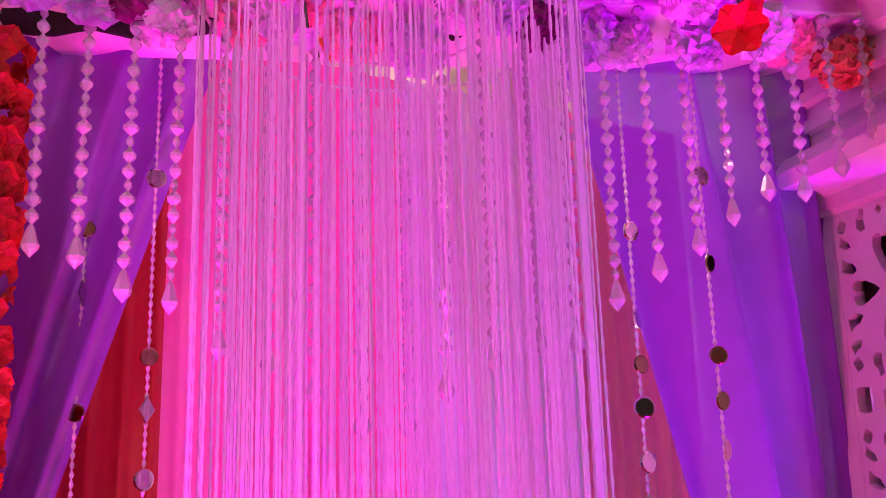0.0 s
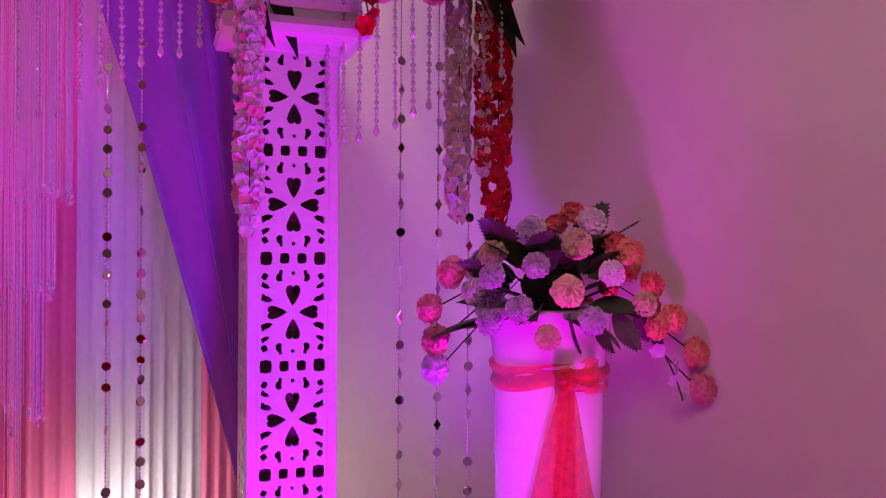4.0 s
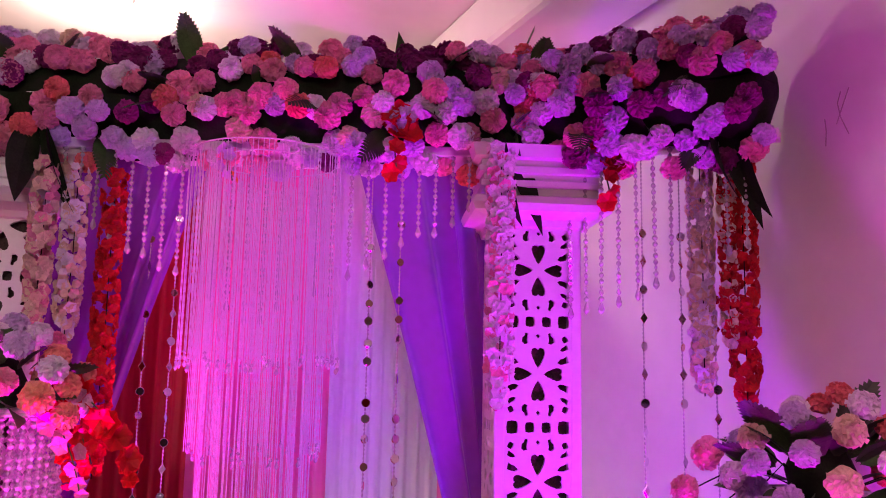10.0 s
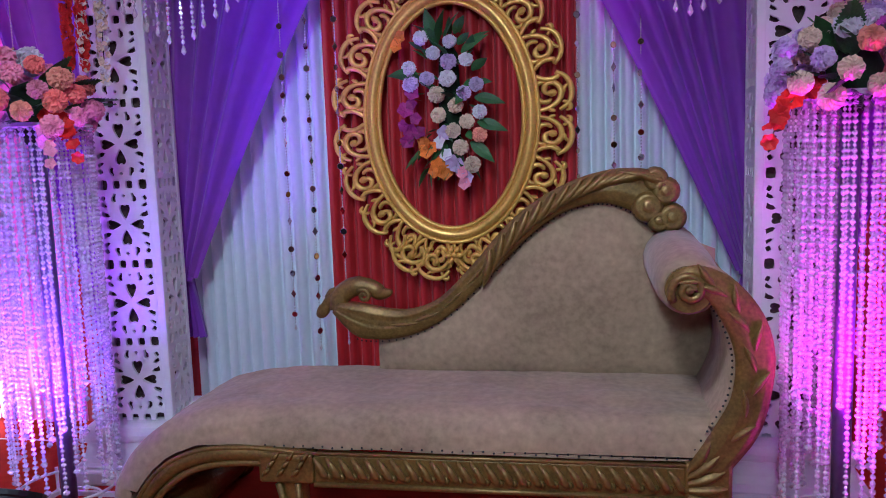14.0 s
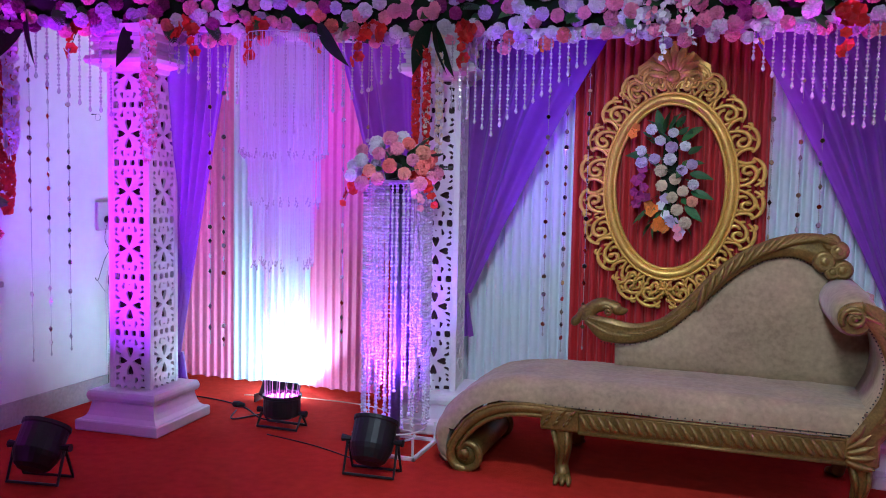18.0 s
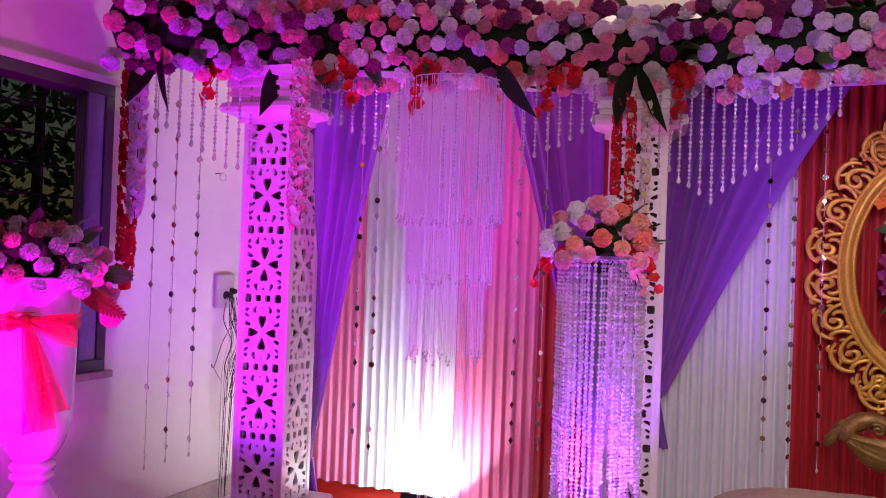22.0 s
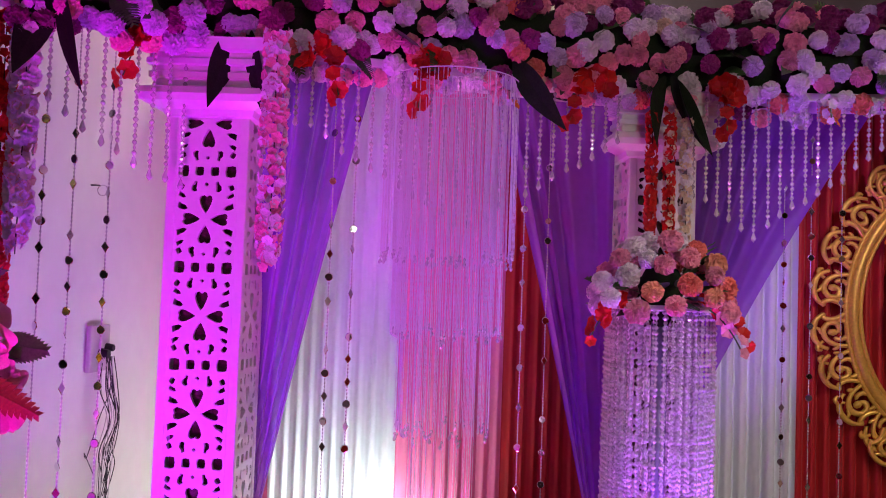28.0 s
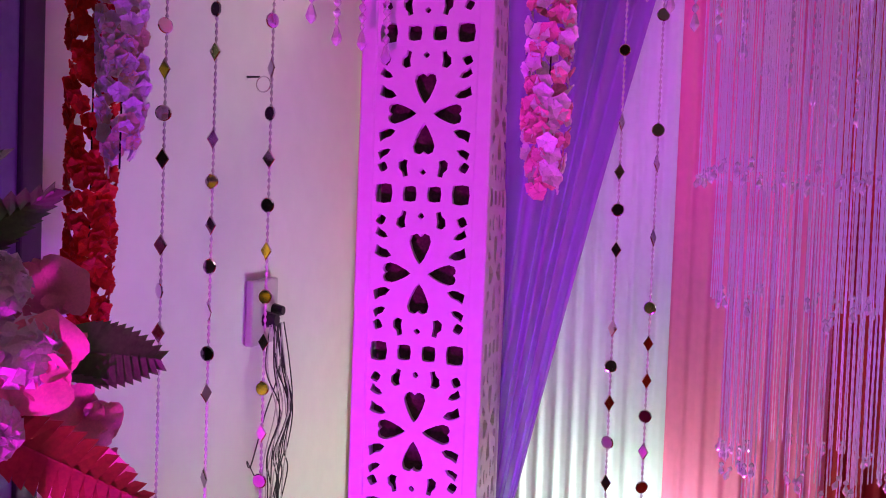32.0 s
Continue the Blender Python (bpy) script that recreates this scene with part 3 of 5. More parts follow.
hook = thing("wall_ring", pose(-XW, -0.712, 1.668), "small thin steel ring hung on a nail in the wall", "ring")
part("ring", tube([(0.045 + 0.019 * math.cos(k * math.tau / 20), -0.018, 0.019 * math.sin(k * math.tau / 20) - 0.012) for k in range(21)], 0.0018, 6), STEEL, hook, smooth=True)
part("nail", tube([(0.0, -0.018, 0.006), (0.034, -0.018, 0.006)], [0.003, 0.0022], 6), BLACKMETAL, hook, "thin dark nail")


# ---- tiered crystal curtains ----
def fine_strand(length, r=0.0016):
    bm = bmesh.new()
    n = int(length / 0.012)
    tube([(0, 0, -length * k / n) for k in range(n + 1)], [r * (1.25 if k % 2 else 0.7) for k in range(n + 1)], 4, bm)
    return bm


def tier_drop():
    return lathe([(0.0, 0.0), (0.0050, -0.005), (0.0050, -0.008), (0.0016, -0.011), (0.0062, -0.022), (0.0050, -0.026), (0.0, -0.032)], 6)


DROP = mesh_of("crystal_drop", tier_drop(), CRYSTAL)


def chandelier(x, y):
    root = thing("crystal_chandelier", pose(x, y, 0.16), "tall tiered chandelier of fine crystal strings hung under the flower beam", "chandelier", "tiered crystal chandeliers")
    for top, bottom, r, n in ((2.045, 1.45, 0.222, 96), (1.99, 1.20, 0.184, 76), (1.99, 0.88, 0.155, 60), (1.99, 0.42, 0.11, 26)):
        me = mesh_of("crystal_string", fine_strand(top - bottom), STRING, False)
        for k in range(n):
            a = k * math.tau / n
            rr = r + random.uniform(-0.012, 0.004)
            part("crystal_string", me, None, root, at=pose(rr * math.cos(a), rr * math.sin(a), top - 0.16, random.uniform(-0.3, 0.3), random.uniform(-0.3, 0.3)))
            if bottom > 0.8 and random.random() < 0.45:
                part("crystal_drop", DROP, None, root, at=pose(rr * math.cos(a), rr * math.sin(a), bottom - 0.16 + random.uniform(-0.010, 0.030), 0, random.uniform(-25, 25), random.uniform(0, 90)))
    for r, z in ((0.222, 2.045), (0.12, 2.04)):
        part("hoop", tube([(r * math.cos(k * math.tau / 32), r * math.sin(k * math.tau / 32), z - 0.16) for k in range(33)], 0.0022, 6), STRING, root, smooth=True)
    for k in range(14):
        a = k * math.tau / 14
        part("crystal_cord", tube([(0.115 * math.cos(a), 0.115 * math.sin(a), 0.42 - 0.16), (0.10 * math.cos(a), 0.10 * math.sin(a), 0.30 - 0.16), (0.085 * math.cos(a), 0.085 * math.sin(a) - 0.02, 0.0)], 0.0018, 4), STRING, root)
    return root


chandelier(-1.902, -0.785)
chandelier(1.885, -0.790)


# ---- flowers ----
def ruffled(seed, r=0.0425):
    """A carnation head facing +z: a ball of tight, toothed petal frills."""
    rnd = random.Random(seed)
    lift = 0.006

    def core(u, v):
        a, e = u * math.tau, radians(-60 + 150 * v)
        rr = r * 0.80 * (1 + 0.10 * noise.noise(Vector((math.cos(a) * 3 + seed, math.sin(a) * 3, e * 3))))
        return (rr * math.cos(e) * math.cos(a), rr * math.cos(e) * math.sin(a), lift + rr * 0.9 * math.sin(e))
    bm = grid(14, 7, core, None, True)
    for layer, (el, n) in enumerate(((-40, 24), (-18, 28), (3, 28), (22, 26), (40, 24), (56, 18), (70, 14), (83, 8))):
        e = radians(el)
        mid, out = [], []
        ph = rnd.uniform(0, 6)
        for k in range(n):
            a = (k + rnd.uniform(-0.22, 0.22)) * math.tau / n + layer * 0.7
            q = 1 if k % 2 else -1
            big = 0.10 * math.sin(a * 3 + ph)
            ee = e + q * 0.11 + big + rnd.uniform(-0.09, 0.09)
            ro = r * (1 + rnd.uniform(-0.10, 0.09)) * (0.94 if layer == 0 else 1)
            out.append(bm.verts.new((ro * math.cos(ee) * math.cos(a), ro * math.cos(ee) * math.sin(a), lift + ro * 0.9 * math.sin(ee))))
            rm, em = r * 0.74, e + 0.22 + big - q * 0.05
            mid.append(bm.verts.new((rm * math.cos(em) * math.cos(a), rm * math.cos(em) * math.sin(a), lift + rm * 0.9 * math.sin(em))))
        for k in range(n):
            j = (k + 1) % n
            bm.faces.new((mid[k], out[k], out[j], mid[j]))
    return bm


def carnations(mat):
    return [mesh_of("carnation", ruffled(s), mat) for s in (1, 2, 3)]


FLOWERS = {key: carnations(mat) for key, mat in (("white", F_WHITE), ("cream", F_CREAM), ("pink", F_PINK), ("lilac", F_LILAC), ("plum", F_PLUM), ("coral", F_CORAL), ("peach", F_PEACH))}


def facing(p, d, spin=0.0, s=1.0):
    """A pose at p whose +z points along d."""
    q = Vector(d).to_track_quat("Z", "Y")
    return Matrix.LocRotScale(Vector(p), q, (s, s, s)) @ pose(0, 0, 0, 0, 0, spin)


def floret(n=5, r=0.024, cup=0.5):
    """A small open blossom facing +z."""
    bm = bmesh.new()
    for k in range(n):
        a = k * math.tau / n
        c, s = math.cos(a), math.sin(a)

        def f(u, v):
            w = math.sin(math.pi * min(0.98, 0.12 + v * 0.8)) * r * 0.55
            x = r * v
            y = (u - 0.5) * 2 * w
            z = cup * r * (v - 0.6 * v * v) - 0.15 * r * (1 - (2 * u - 1) ** 2)
            return (x * c - y * s, x * s + y * c, z)
        grid(2, 3, f, bm)
    return bm


BLOSSOM = {key: mesh_of("blossom", floret(), mat) for key, mat in (("red", F_RED), ("white", F_WHITE), ("cream", F_CREAM), ("pink", F_PINK), ("lilac", F_LILAC), ("plum", F_PLUM), ("orange", F_ORANGE))}
LILY = mesh_of("red_bloom", floret(6, 0.036, 0.9), F_RED)


def leaf_blade(length, width, bend=0.3, fold=0.25, n=8):
    """A pointed leaf along +x."""
    def f(u, v):
        x = u * length
        w = width * math.sin(math.pi * min(1, 0.06 + 0.94 * u ** 0.8)) * 0.5
        return (x, (v - 0.5) * 2 * w, fold * abs(v - 0.5) * w - bend * length * u * u)
    return grid(n, 2, f)


def fern(length=0.16):
    """A toothed, feathery leaf along +x."""
    bm = bmesh.new()
    tube([(length * k / 6, 0, -0.25 * length * (k / 6) ** 2) for k in range(7)], 0.0015, 3, bm)
    for k in range(15):
        u = 0.06 + 0.90 * k / 14
        w = 0.034 * math.sin(math.pi * (0.12 + 0.84 * u)) + 0.004
        x, z = u * length, -0.25 * length * u * u
        for s in (-1, 1):
            a, b = bm.verts.new((x - 0.007, 0, z)), bm.verts.new((x + 0.009, 0, z - 0.001))
            c, d = bm.verts.new((x + 0.016, s * w, z - 0.007)), bm.verts.new((x + 0.003, s * w * 0.85, z - 0.004))
            bm.faces.new((a, b, c, d))
    return bm


FERN = [mesh_of("fern_leaf", fern(0.16), LEAF), mesh_of("fern_leaf", fern(0.12), LEAF)]
BROAD = [mesh_of("leaf", leaf_blade(0.11, 0.045), LEAF), mesh_of("leaf", leaf_blade(0.085, 0.038, 0.15), LEAF)]
LONGLEAF = [mesh_of("long_leaf", leaf_blade(0.29, 0.09, 0.25), LEAFDARK), mesh_of("long_leaf", leaf_blade(0.32, 0.065, 0.1), LEAFDARK)]


def toward(p, d, roll=0.0, s=1.0):
    """A pose at p whose +x points along d."""
    q = Vector(d).to_track_quat("X", "Z")
    return Matrix.LocRotScale(Vector(p), q, (s, s, s)) @ pose(0, 0, 0, roll)


def bouquet(name, x, y, z, heads, spread, height, mix, label, leaves=22, category="flower arrangement", lean=(0, -0.25), size=1.0):
    """A mound of carnations and leaves; heads facing out and up."""
    root = thing(name, pose(x, y, z), label, category)
    rnd = random.Random(int(abs(x) * 997 + abs(y) * 131 + heads))
    stem = lathe([(0.02, -0.06), (0.055, 0.0), (0.075, height * 0.35), (0.05, height * 0.6), (0.0, height * 0.7)], 10)
    part("foliage_core", stem, LEAFDARK, root, smooth=True)
    for k in range(heads):
        u = (k + 0.5) / heads
        a = k * 2.39996
        el = math.asin(1 - 1.22 * u)
        d = Vector((math.cos(a) * math.cos(el), math.sin(a) * math.cos(el) + lean[1] * 0.6, math.sin(el) * 0.9))
        p = Vector((d.x * spread * rnd.uniform(0.85, 1.1), d.y * spread * rnd.uniform(0.85, 1.05), 0.02 + d.z * height * rnd.uniform(0.85, 1.1)))
        tone = mix[0] if d.x * mix[2] + rnd.uniform(-0.45, 0.45) < 0 else mix[1]
        part("carnation", rnd.choice(FLOWERS[rnd.choice(tone)]), None, root, at=facing(p, d + Vector((0, -0.25, 0.15)), rnd.uniform(0, 360), size * rnd.uniform(0.70, 0.94)))
    for k in range(leaves):
        a = rnd.uniform(0, math.tau)
        el = rnd.uniform(-0.2, 1.1)
        d = Vector((math.cos(a) * math.cos(el), math.sin(a) * math.cos(el), math.sin(el)))
        p = Vector((d.x * spread * 0.55, d.y * spread * 0.55, 0.01 + d.z * height * 0.6))
        if k % 2:
            part("fern_leaf", FERN[k % 4 // 2], None, root, at=toward(p, d, rnd.uniform(-40, 40), rnd.uniform(0.8, 1.1)))
        else:
            part("leaf", BROAD[k % 4 // 2], None, root, at=toward(p, d, rnd.uniform(-50, 50), rnd.uniform(0.9, 1.3)))
    return root


def spray(root, start, way, kind, count, size=1.0, drop=0.5, stem=LEAF):
    """A drooping stalk of blossoms, as parts of root."""
    p, d = Vector(start), Vector(way).normalized()
    rnd = random.Random(int(abs(start[0] * 77 + start[1] * 31 + count) * 10))
    pts = [p.copy()]
    step = 0.026 * size
    for k in range(count):
        d = (d + Vector((0, 0, -drop * 0.16))).normalized()
        p = p + d * step
        pts.append(p.copy())
        side = Vector((rnd.uniform(-1, 1), rnd.uniform(-1, 0.3), rnd.uniform(-0.6, 0.9)))
        me = LILY if kind == "lily" else BLOSSOM[kind]
        part(me.name.split(".")[0], me, None, root, at=facing(p + side * 0.014 * size, side + Vector((0, -0.6, 0.1)), rnd.uniform(0, 90), size * rnd.uniform(0.75, 1.1) * (1 - 0.35 * k / count)))
    part("stalk", tube(pts, 0.0022, 4), stem, root)


def nodding(root, places, tone, base=(0, 0, 0.02)):
    """Single heads on thin stems that nod over the rim, as parts of root."""
    rnd = random.Random(len(places) * 7 + int(abs(places[0][0]) * 100))
    for p in places:
        p, b = Vector(p), Vector(base)
        top = b.lerp(p, 0.55) + Vector((0, 0, 0.07))
        part("stem", tube([b, top, p], 0.002, 4), LEAFDARK, root)
        d = Vector((p.x - b.x, p.y - b.y - 0.12, 0.05))
        part("carnation", rnd.choice(FLOWERS[rnd.choice(tone)]), None, root, at=facing(p, d, rnd.uniform(0, 360), rnd.uniform(0.85, 1.0)))
    return root


# ---- flower beam ----
BEAM = [(-3.08, -1.58), (-2.63, -1.03), (-1.18, -0.45), (1.19, -0.45), (2.64, -1.03), (3.08, -1.58)]
AXIS = 2.205
beam = thing("flower_beam", pose(0, -0.45, 2.05), "long beam covered with pink, white, lilac and plum carnations over the pillars", "flower beam")
T0 = Vector((0, -0.45, 2.05))
FR = random.Random(4)
for (xa, ya), (xb, yb) in zip(BEAM, BEAM[1:]):
    a, b = Vector((xa, ya, 0)), Vector((xb, yb, 0))
    way = (b - a).normalized()
    out = Vector((way.y, -way.x, 0))
    n = max(6, int((b - a).length / 0.05))

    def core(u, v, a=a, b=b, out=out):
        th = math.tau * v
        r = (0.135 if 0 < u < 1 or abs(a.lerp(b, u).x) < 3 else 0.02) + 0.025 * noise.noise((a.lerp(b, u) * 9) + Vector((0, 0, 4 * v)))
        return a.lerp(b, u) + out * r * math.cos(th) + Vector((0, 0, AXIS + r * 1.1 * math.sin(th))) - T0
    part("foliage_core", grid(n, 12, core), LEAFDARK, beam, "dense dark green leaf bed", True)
    mid = (a + b) / 2 - T0
    bm = bmesh.new()
    length = (b - a).length
    box(-length / 2, length / 2, -0.10 if abs(mid.x) < 2.5 else -0.03, 0.10 if abs(mid.x) < 2.5 else 0.02, 0.0, 0.03, 0.004, bm)
    part("white_board", bm, WHITEPAINT, beam, at=Matrix.Translation((mid.x, mid.y, 2.055 - T0.z)) @ pose(0, 0, 0, 0, 0, math.degrees(math.atan2(way.y, way.x))))
COUNT, REST = 0, []
for (xa, ya), (xb, yb) in zip(BEAM, BEAM[1:]):
    a, b = Vector((xa, ya, 0)), Vector((xb, yb, 0))
    way = (b - a).normalized()
    out = Vector((way.y, -way.x, 0))
    length = (b - a).length
    cols = int(length / 0.070)
    for row, th in enumerate((-66, -44, -22, 0, 22, 44, 68, 96)):
        for k in range(cols):
            u = (k + 0.5 * (row % 2) + FR.uniform(-0.22, 0.22) + 0.25) / cols
            t = radians(th + FR.uniform(-15, 15))
            r = 0.168 + FR.uniform(-0.015, 0.02)
            d = out * math.cos(t) + Vector((0, 0, math.sin(t)))
            p = a.lerp(b, u) + Vector((0, 0, AXIS)) + out * r * math.cos(t) + Vector((0, 0, r * 1.08 * math.sin(t))) - T0
            end = abs(a.lerp(b, u).x) > 2.72
            q = noise.noise(Vector((a.lerp(b, u).x * 3.1, th * 0.022, 7.3)))
            tones = (2, 6, 4, 1, 6, 0) if end else ((2, 2, 2, 0.4, 8, 0) if q > 0.16 and th > -40 else ((2, 2, 7, 3, 1.5, 0.4) if q < -0.15 else (7, 5, 4, 0.8, 1.6, 0.6)))
            tone = FR.choices(("white", "lilac", "pink", "coral", "plum", "cream"), tones)[0]
            m = facing(p, d + Vector((FR.uniform(-0.3, 0.3), FR.uniform(-0.3, 0.1), FR.uniform(-0.3, 0.2))), FR.uniform(0, 360), FR.uniform(0.76, 0.98))
            me = FR.choice(FLOWERS[tone])
            if 0 < row < 5:
                part("carnation", me, None, beam, at=m)
                COUNT += 1
            else:
                REST.append((me, m))
    for k in range(int(length / 0.052)):
        u, t = FR.random(), radians(FR.choice((FR.uniform(-60, 60), FR.uniform(60, 120))))
        d = out * math.cos(t) + Vector((0, 0, math.sin(t)))
        p = a.lerp(b, u) + Vector((0, 0, AXIS)) + d * 0.13 - T0
        if k % 2:
            part("fern_leaf", FR.choice(FERN), None, beam, at=toward(p, d + way * FR.uniform(-0.8, 0.8), FR.uniform(-60, 60)))
        else:
            part("leaf", FR.choice(BROAD), None, beam, at=toward(p, d + way * FR.uniform(-0.9, 0.9), FR.uniform(-60, 60), 1.1))
for key in FLOWERS:
    bm = bmesh.new()
    for me, m in REST:
        if me in FLOWERS[key]:
            tmp = me.copy()
            tmp.transform(m)
            bm.from_mesh(tmp)
            bpy.data.meshes.remove(tmp)
    if bm.verts:
        tagged(part("carnations_on_top", bm, FLOWERS[key][0].materials[0], beam), kind="stuff")
    else:
        bm.free()


def on_beam(x, off=0.13):
    for a, b in zip(BEAM, BEAM[1:]):
        if a[0] <= x <= b[0]:
            d = Vector((b[0] - a[0], b[1] - a[1], 0)).normalized()
            return along(a, b, x) - off * abs(d.x)
    return -1.5


for x in (-2.74, -2.29, -1.98, -1.44, -0.99, 0.74, 2.18, 2.72):
    y = on_beam(x, 0.20)
    root = thing("red_flower_spray", pose(x, y, 2.15 if x == 2.18 else 2.08), "hanging spray of bright red blossoms under the flower beam", "flower spray", "red sprays")
    spray(root, (0, 0.02, 0.04), (FR.uniform(-0.5, 0.5), -0.3, -1), "lily", 7, 1.15)
    spray(root, (0.02, 0.02, 0.05), (FR.uniform(-0.6, 0.6), -0.3, -0.8), "lily", 5, 1.05)
for x, turns in ((-1.70, (1.0,)), (-1.17, (-0.6, 0.7, 0.1)), (1.24, (-0.3, 0.5, 0.1)), (-2.52, (-0.7, 0.4)), (2.48, (-0.2, 0.5)), (-2.92, (-0.4, 0.5)), (2.93, (-0.4, 0.4, 0.0))):
    y = on_beam(x, 0.17)
    root = thing("long_leaf_spray", pose(x, y, 2.12), "broad dark green leaves drooping from the flower beam", "leaves", "drooping leaves")
    for k, t in enumerate(turns):
        part("long_leaf", LONGLEAF[k % 2], None, root, at=toward((0.02 * k, 0, 0), (t * 0.6, -0.25, -1), FR.uniform(60, 120)))
root = thing("orchid_spray", pose(-0.02, -0.68, 2.22), "pale pink orchid sprays hanging from the middle of the beam", "flower spray")
for k in range(5):
    spray(root, (-0.07 + 0.04 * k, 0, 0.06 * (k % 2)), (-0.25 + 0.13 * k, -0.2, -0.9), "pink" if k % 2 else "white", 10 + k % 3 * 2, 0.9)
for x in (0.38, -0.62, 1.75, -1.72):
    root = thing("orchid_spray", pose(x, on_beam(x, 0.16), 2.08), "small white and lilac orchid spray with yellow buds", "flower spray")
    spray(root, (0, 0, 0), (0.1, -0.2, -1), "white" if abs(x) < 1 else "lilac", 4, 1.0)
    spray(root, (0.02, 0, -0.09), (0.2, -0.1, -1), "orange", 2, 0.6)


# ---- hanging blossom garlands ----
def garland(x, y, z0, z1, kinds, label, wide=0.035):
    root = thing("blossom_garland", pose(x, y, z1), label, "garland", "blossom garlands")
    rnd = random.Random(int(abs(x * 331 + y * 71)))
    part("cord", tube([(0, 0, z0 - z1), (0.004, 0, (z0 - z1) / 2), (0, 0, 0)], 0.0015, 5), LEAFDARK, root)
    z = z0
    while z > z1 + 0.01:
        f = min(1.0, 0.45 + (z - z1) * 6)
        for k in range(7):
            a = rnd.uniform(0, math.tau) if k else rnd.uniform(math.pi, math.tau)
            d = Vector((math.cos(a), math.sin(a) - 0.35, rnd.uniform(-0.7, 0.3)))
            me = BLOSSOM[rnd.choice(kinds)]
            part("blossom", me, None, root, at=facing(Vector((math.cos(a) * wide * f, math.sin(a) * wide * f, z - z1 + rnd.uniform(-0.015, 0.015))), d, rnd.uniform(0, 90), rnd.uniform(0.48, 0.78) * min(1.0, 0.45 + wide * 18)))
        z -= 0.0165
    return root


garland(-2.37, -1.27, 2.06, 1.38, ("pink", "white", "pink", "white"), "pink and white blossom garland hanging before a pillar", 0.032)
garland(2.42, -1.25, 2.02, 1.35, ("white", "pink", "white", "white"), "white and pink blossom garland hanging before a pillar", 0.032)
garland(-3.065, -1.46, 2.06, 1.125, ("red",), "dark red blossom garland near the window", 0.032)
garland(-2.965, -1.52, 2.06, 1.40, ("white", "white", "cream"), "white blossom garland near the window", 0.03)
garland(3.05, -1.46, 2.06, 1.36, ("red",), "dark red blossom garland near the wall", 0.034)
garland(2.96, -1.40, 2.06, 1.38, ("white", "cream"), "cream blossom garland near the wall", 0.03)
garland(3.0, -1.46, 2.0, 1.50, ("red", "cream"), "red and cream blossom garland near the wall", 0.02)
garland(-1.22, -0.66, 1.98, 1.50, ("red",), "dark red blossom garland before a pillar", 0.016)
garland(-1.16, -0.67, 1.98, 1.50, ("red", "red", "cream"), "red and cream blossom garland before a pillar", 0.016)
garland(-1.10, -0.65, 1.95, 1.46, ("cream", "white"), "cream blossom garland before a pillar", 0.017)
garland(1.29, -0.66, 1.98, 1.52, ("cream", "pink", "cream"), "cream and pink blossom garland before a pillar", 0.03)
garland(1.37, -0.66, 1.98, 1.50, ("cream", "white"), "cream blossom garland before a pillar", 0.03)
garland(1.47, -0.66, 1.98, 1.12, ("red",), "red blossom garland beside a pillar", 0.03)


# ---- bead columns with flowers ----
def bead_column(x, y):
    root = thing("bead_column", pose(x, y, 0), "tall flower stand hung with clear crystal bead strands", "flower stand", "bead columns")
    for k in range(4):
        part("base_bar", box(-0.17, 0.17, -0.008, 0.008, 0.0, 0.018, 0.002), WHITEPAINT, root, at=pose(0, 0, 0, 0, 0, 90 * k) @ pose(0, -0.162, 0))
        part("base_post", tube([(0.155, 0.155, 0.018), (0.155, 0.155, 0.105)], 0.006, 6), WHITEPAINT, root, at=pose(0, 0, 0, 0, 0, 90 * k))
    for r, z in ((0.155, 0.11), (0.10, 0.06), (0.168, 1.31), (0.10, 1.31)):
        part("hoop", tube([(r * math.cos(k * math.tau / 28), r * math.sin(k * math.tau / 28), z) for k in range(29)], 0.005, 6), WHITEPAINT, root, smooth=True)
    part("pole", lathe([(0.0, 0.02), (0.026, 0.02), (0.026, 1.31), (0.0, 1.31)], 16), SASHMETAL, root, "violet tinted metal pole", True)
    part("top_plate", lathe([(0.0, 1.312), (0.150, 1.312), (0.150, 1.322), (0.0, 1.322)], 24), WHITEPAINT, root)
    rnd = random.Random(int(x * 100))
    for r, n in ((0.166, 42), (0.120, 20)):
        for k in range(n):
            a = k * math.tau / n
            low = (0.14, 0.34, 0.20, 0.14, 0.48)[k % 5] if r > 0.15 else (0.62, 0.30, 0.48)[k % 3]
            part("bead_strand", bead_strand(1.31 - low, 0.0074, 0.0165, False, True), None, root, at=pose(r * math.cos(a), r * math.sin(a), 1.31, rnd.uniform(-0.5, 0.5), rnd.uniform(-0.5, 0.5), rnd.uniform(0, 60)))
    return root


bead_column(-1.215, -0.885)
bead_column(1.23, -0.885)
b = bouquet("column_bouquet", -1.215, -0.90, 1.315, 42, 0.200, 0.20, (("white", "white", "pink"), ("peach", "coral", "pink"), 1.0), "white and peach carnations with red sprays on a bead column")
for s in (-1, 1):
    spray(b, (s * 0.10, -0.08, 0.02), (s * 1.0, -0.3, 0.1), "lily", 8, 0.9, 1.4)
spray(b, (0.12, -0.12, 0.0), (0.5, -0.6, -0.3), "pink", 6, 1.1, 1.0)
b = bouquet("column_bouquet", 1.23, -0.90, 1.315, 42, 0.200, 0.20, (("cream", "white", "lilac"), ("pink", "peach", "white"), 1.0), "cream and pink carnations with red sprays on a bead column")
for s in (-1, 1):
    spray(b, (s * 0.10, -0.08, 0.02), (s * 1.0, -0.3, 0.1), "lily", 9, 0.9, 1.4)
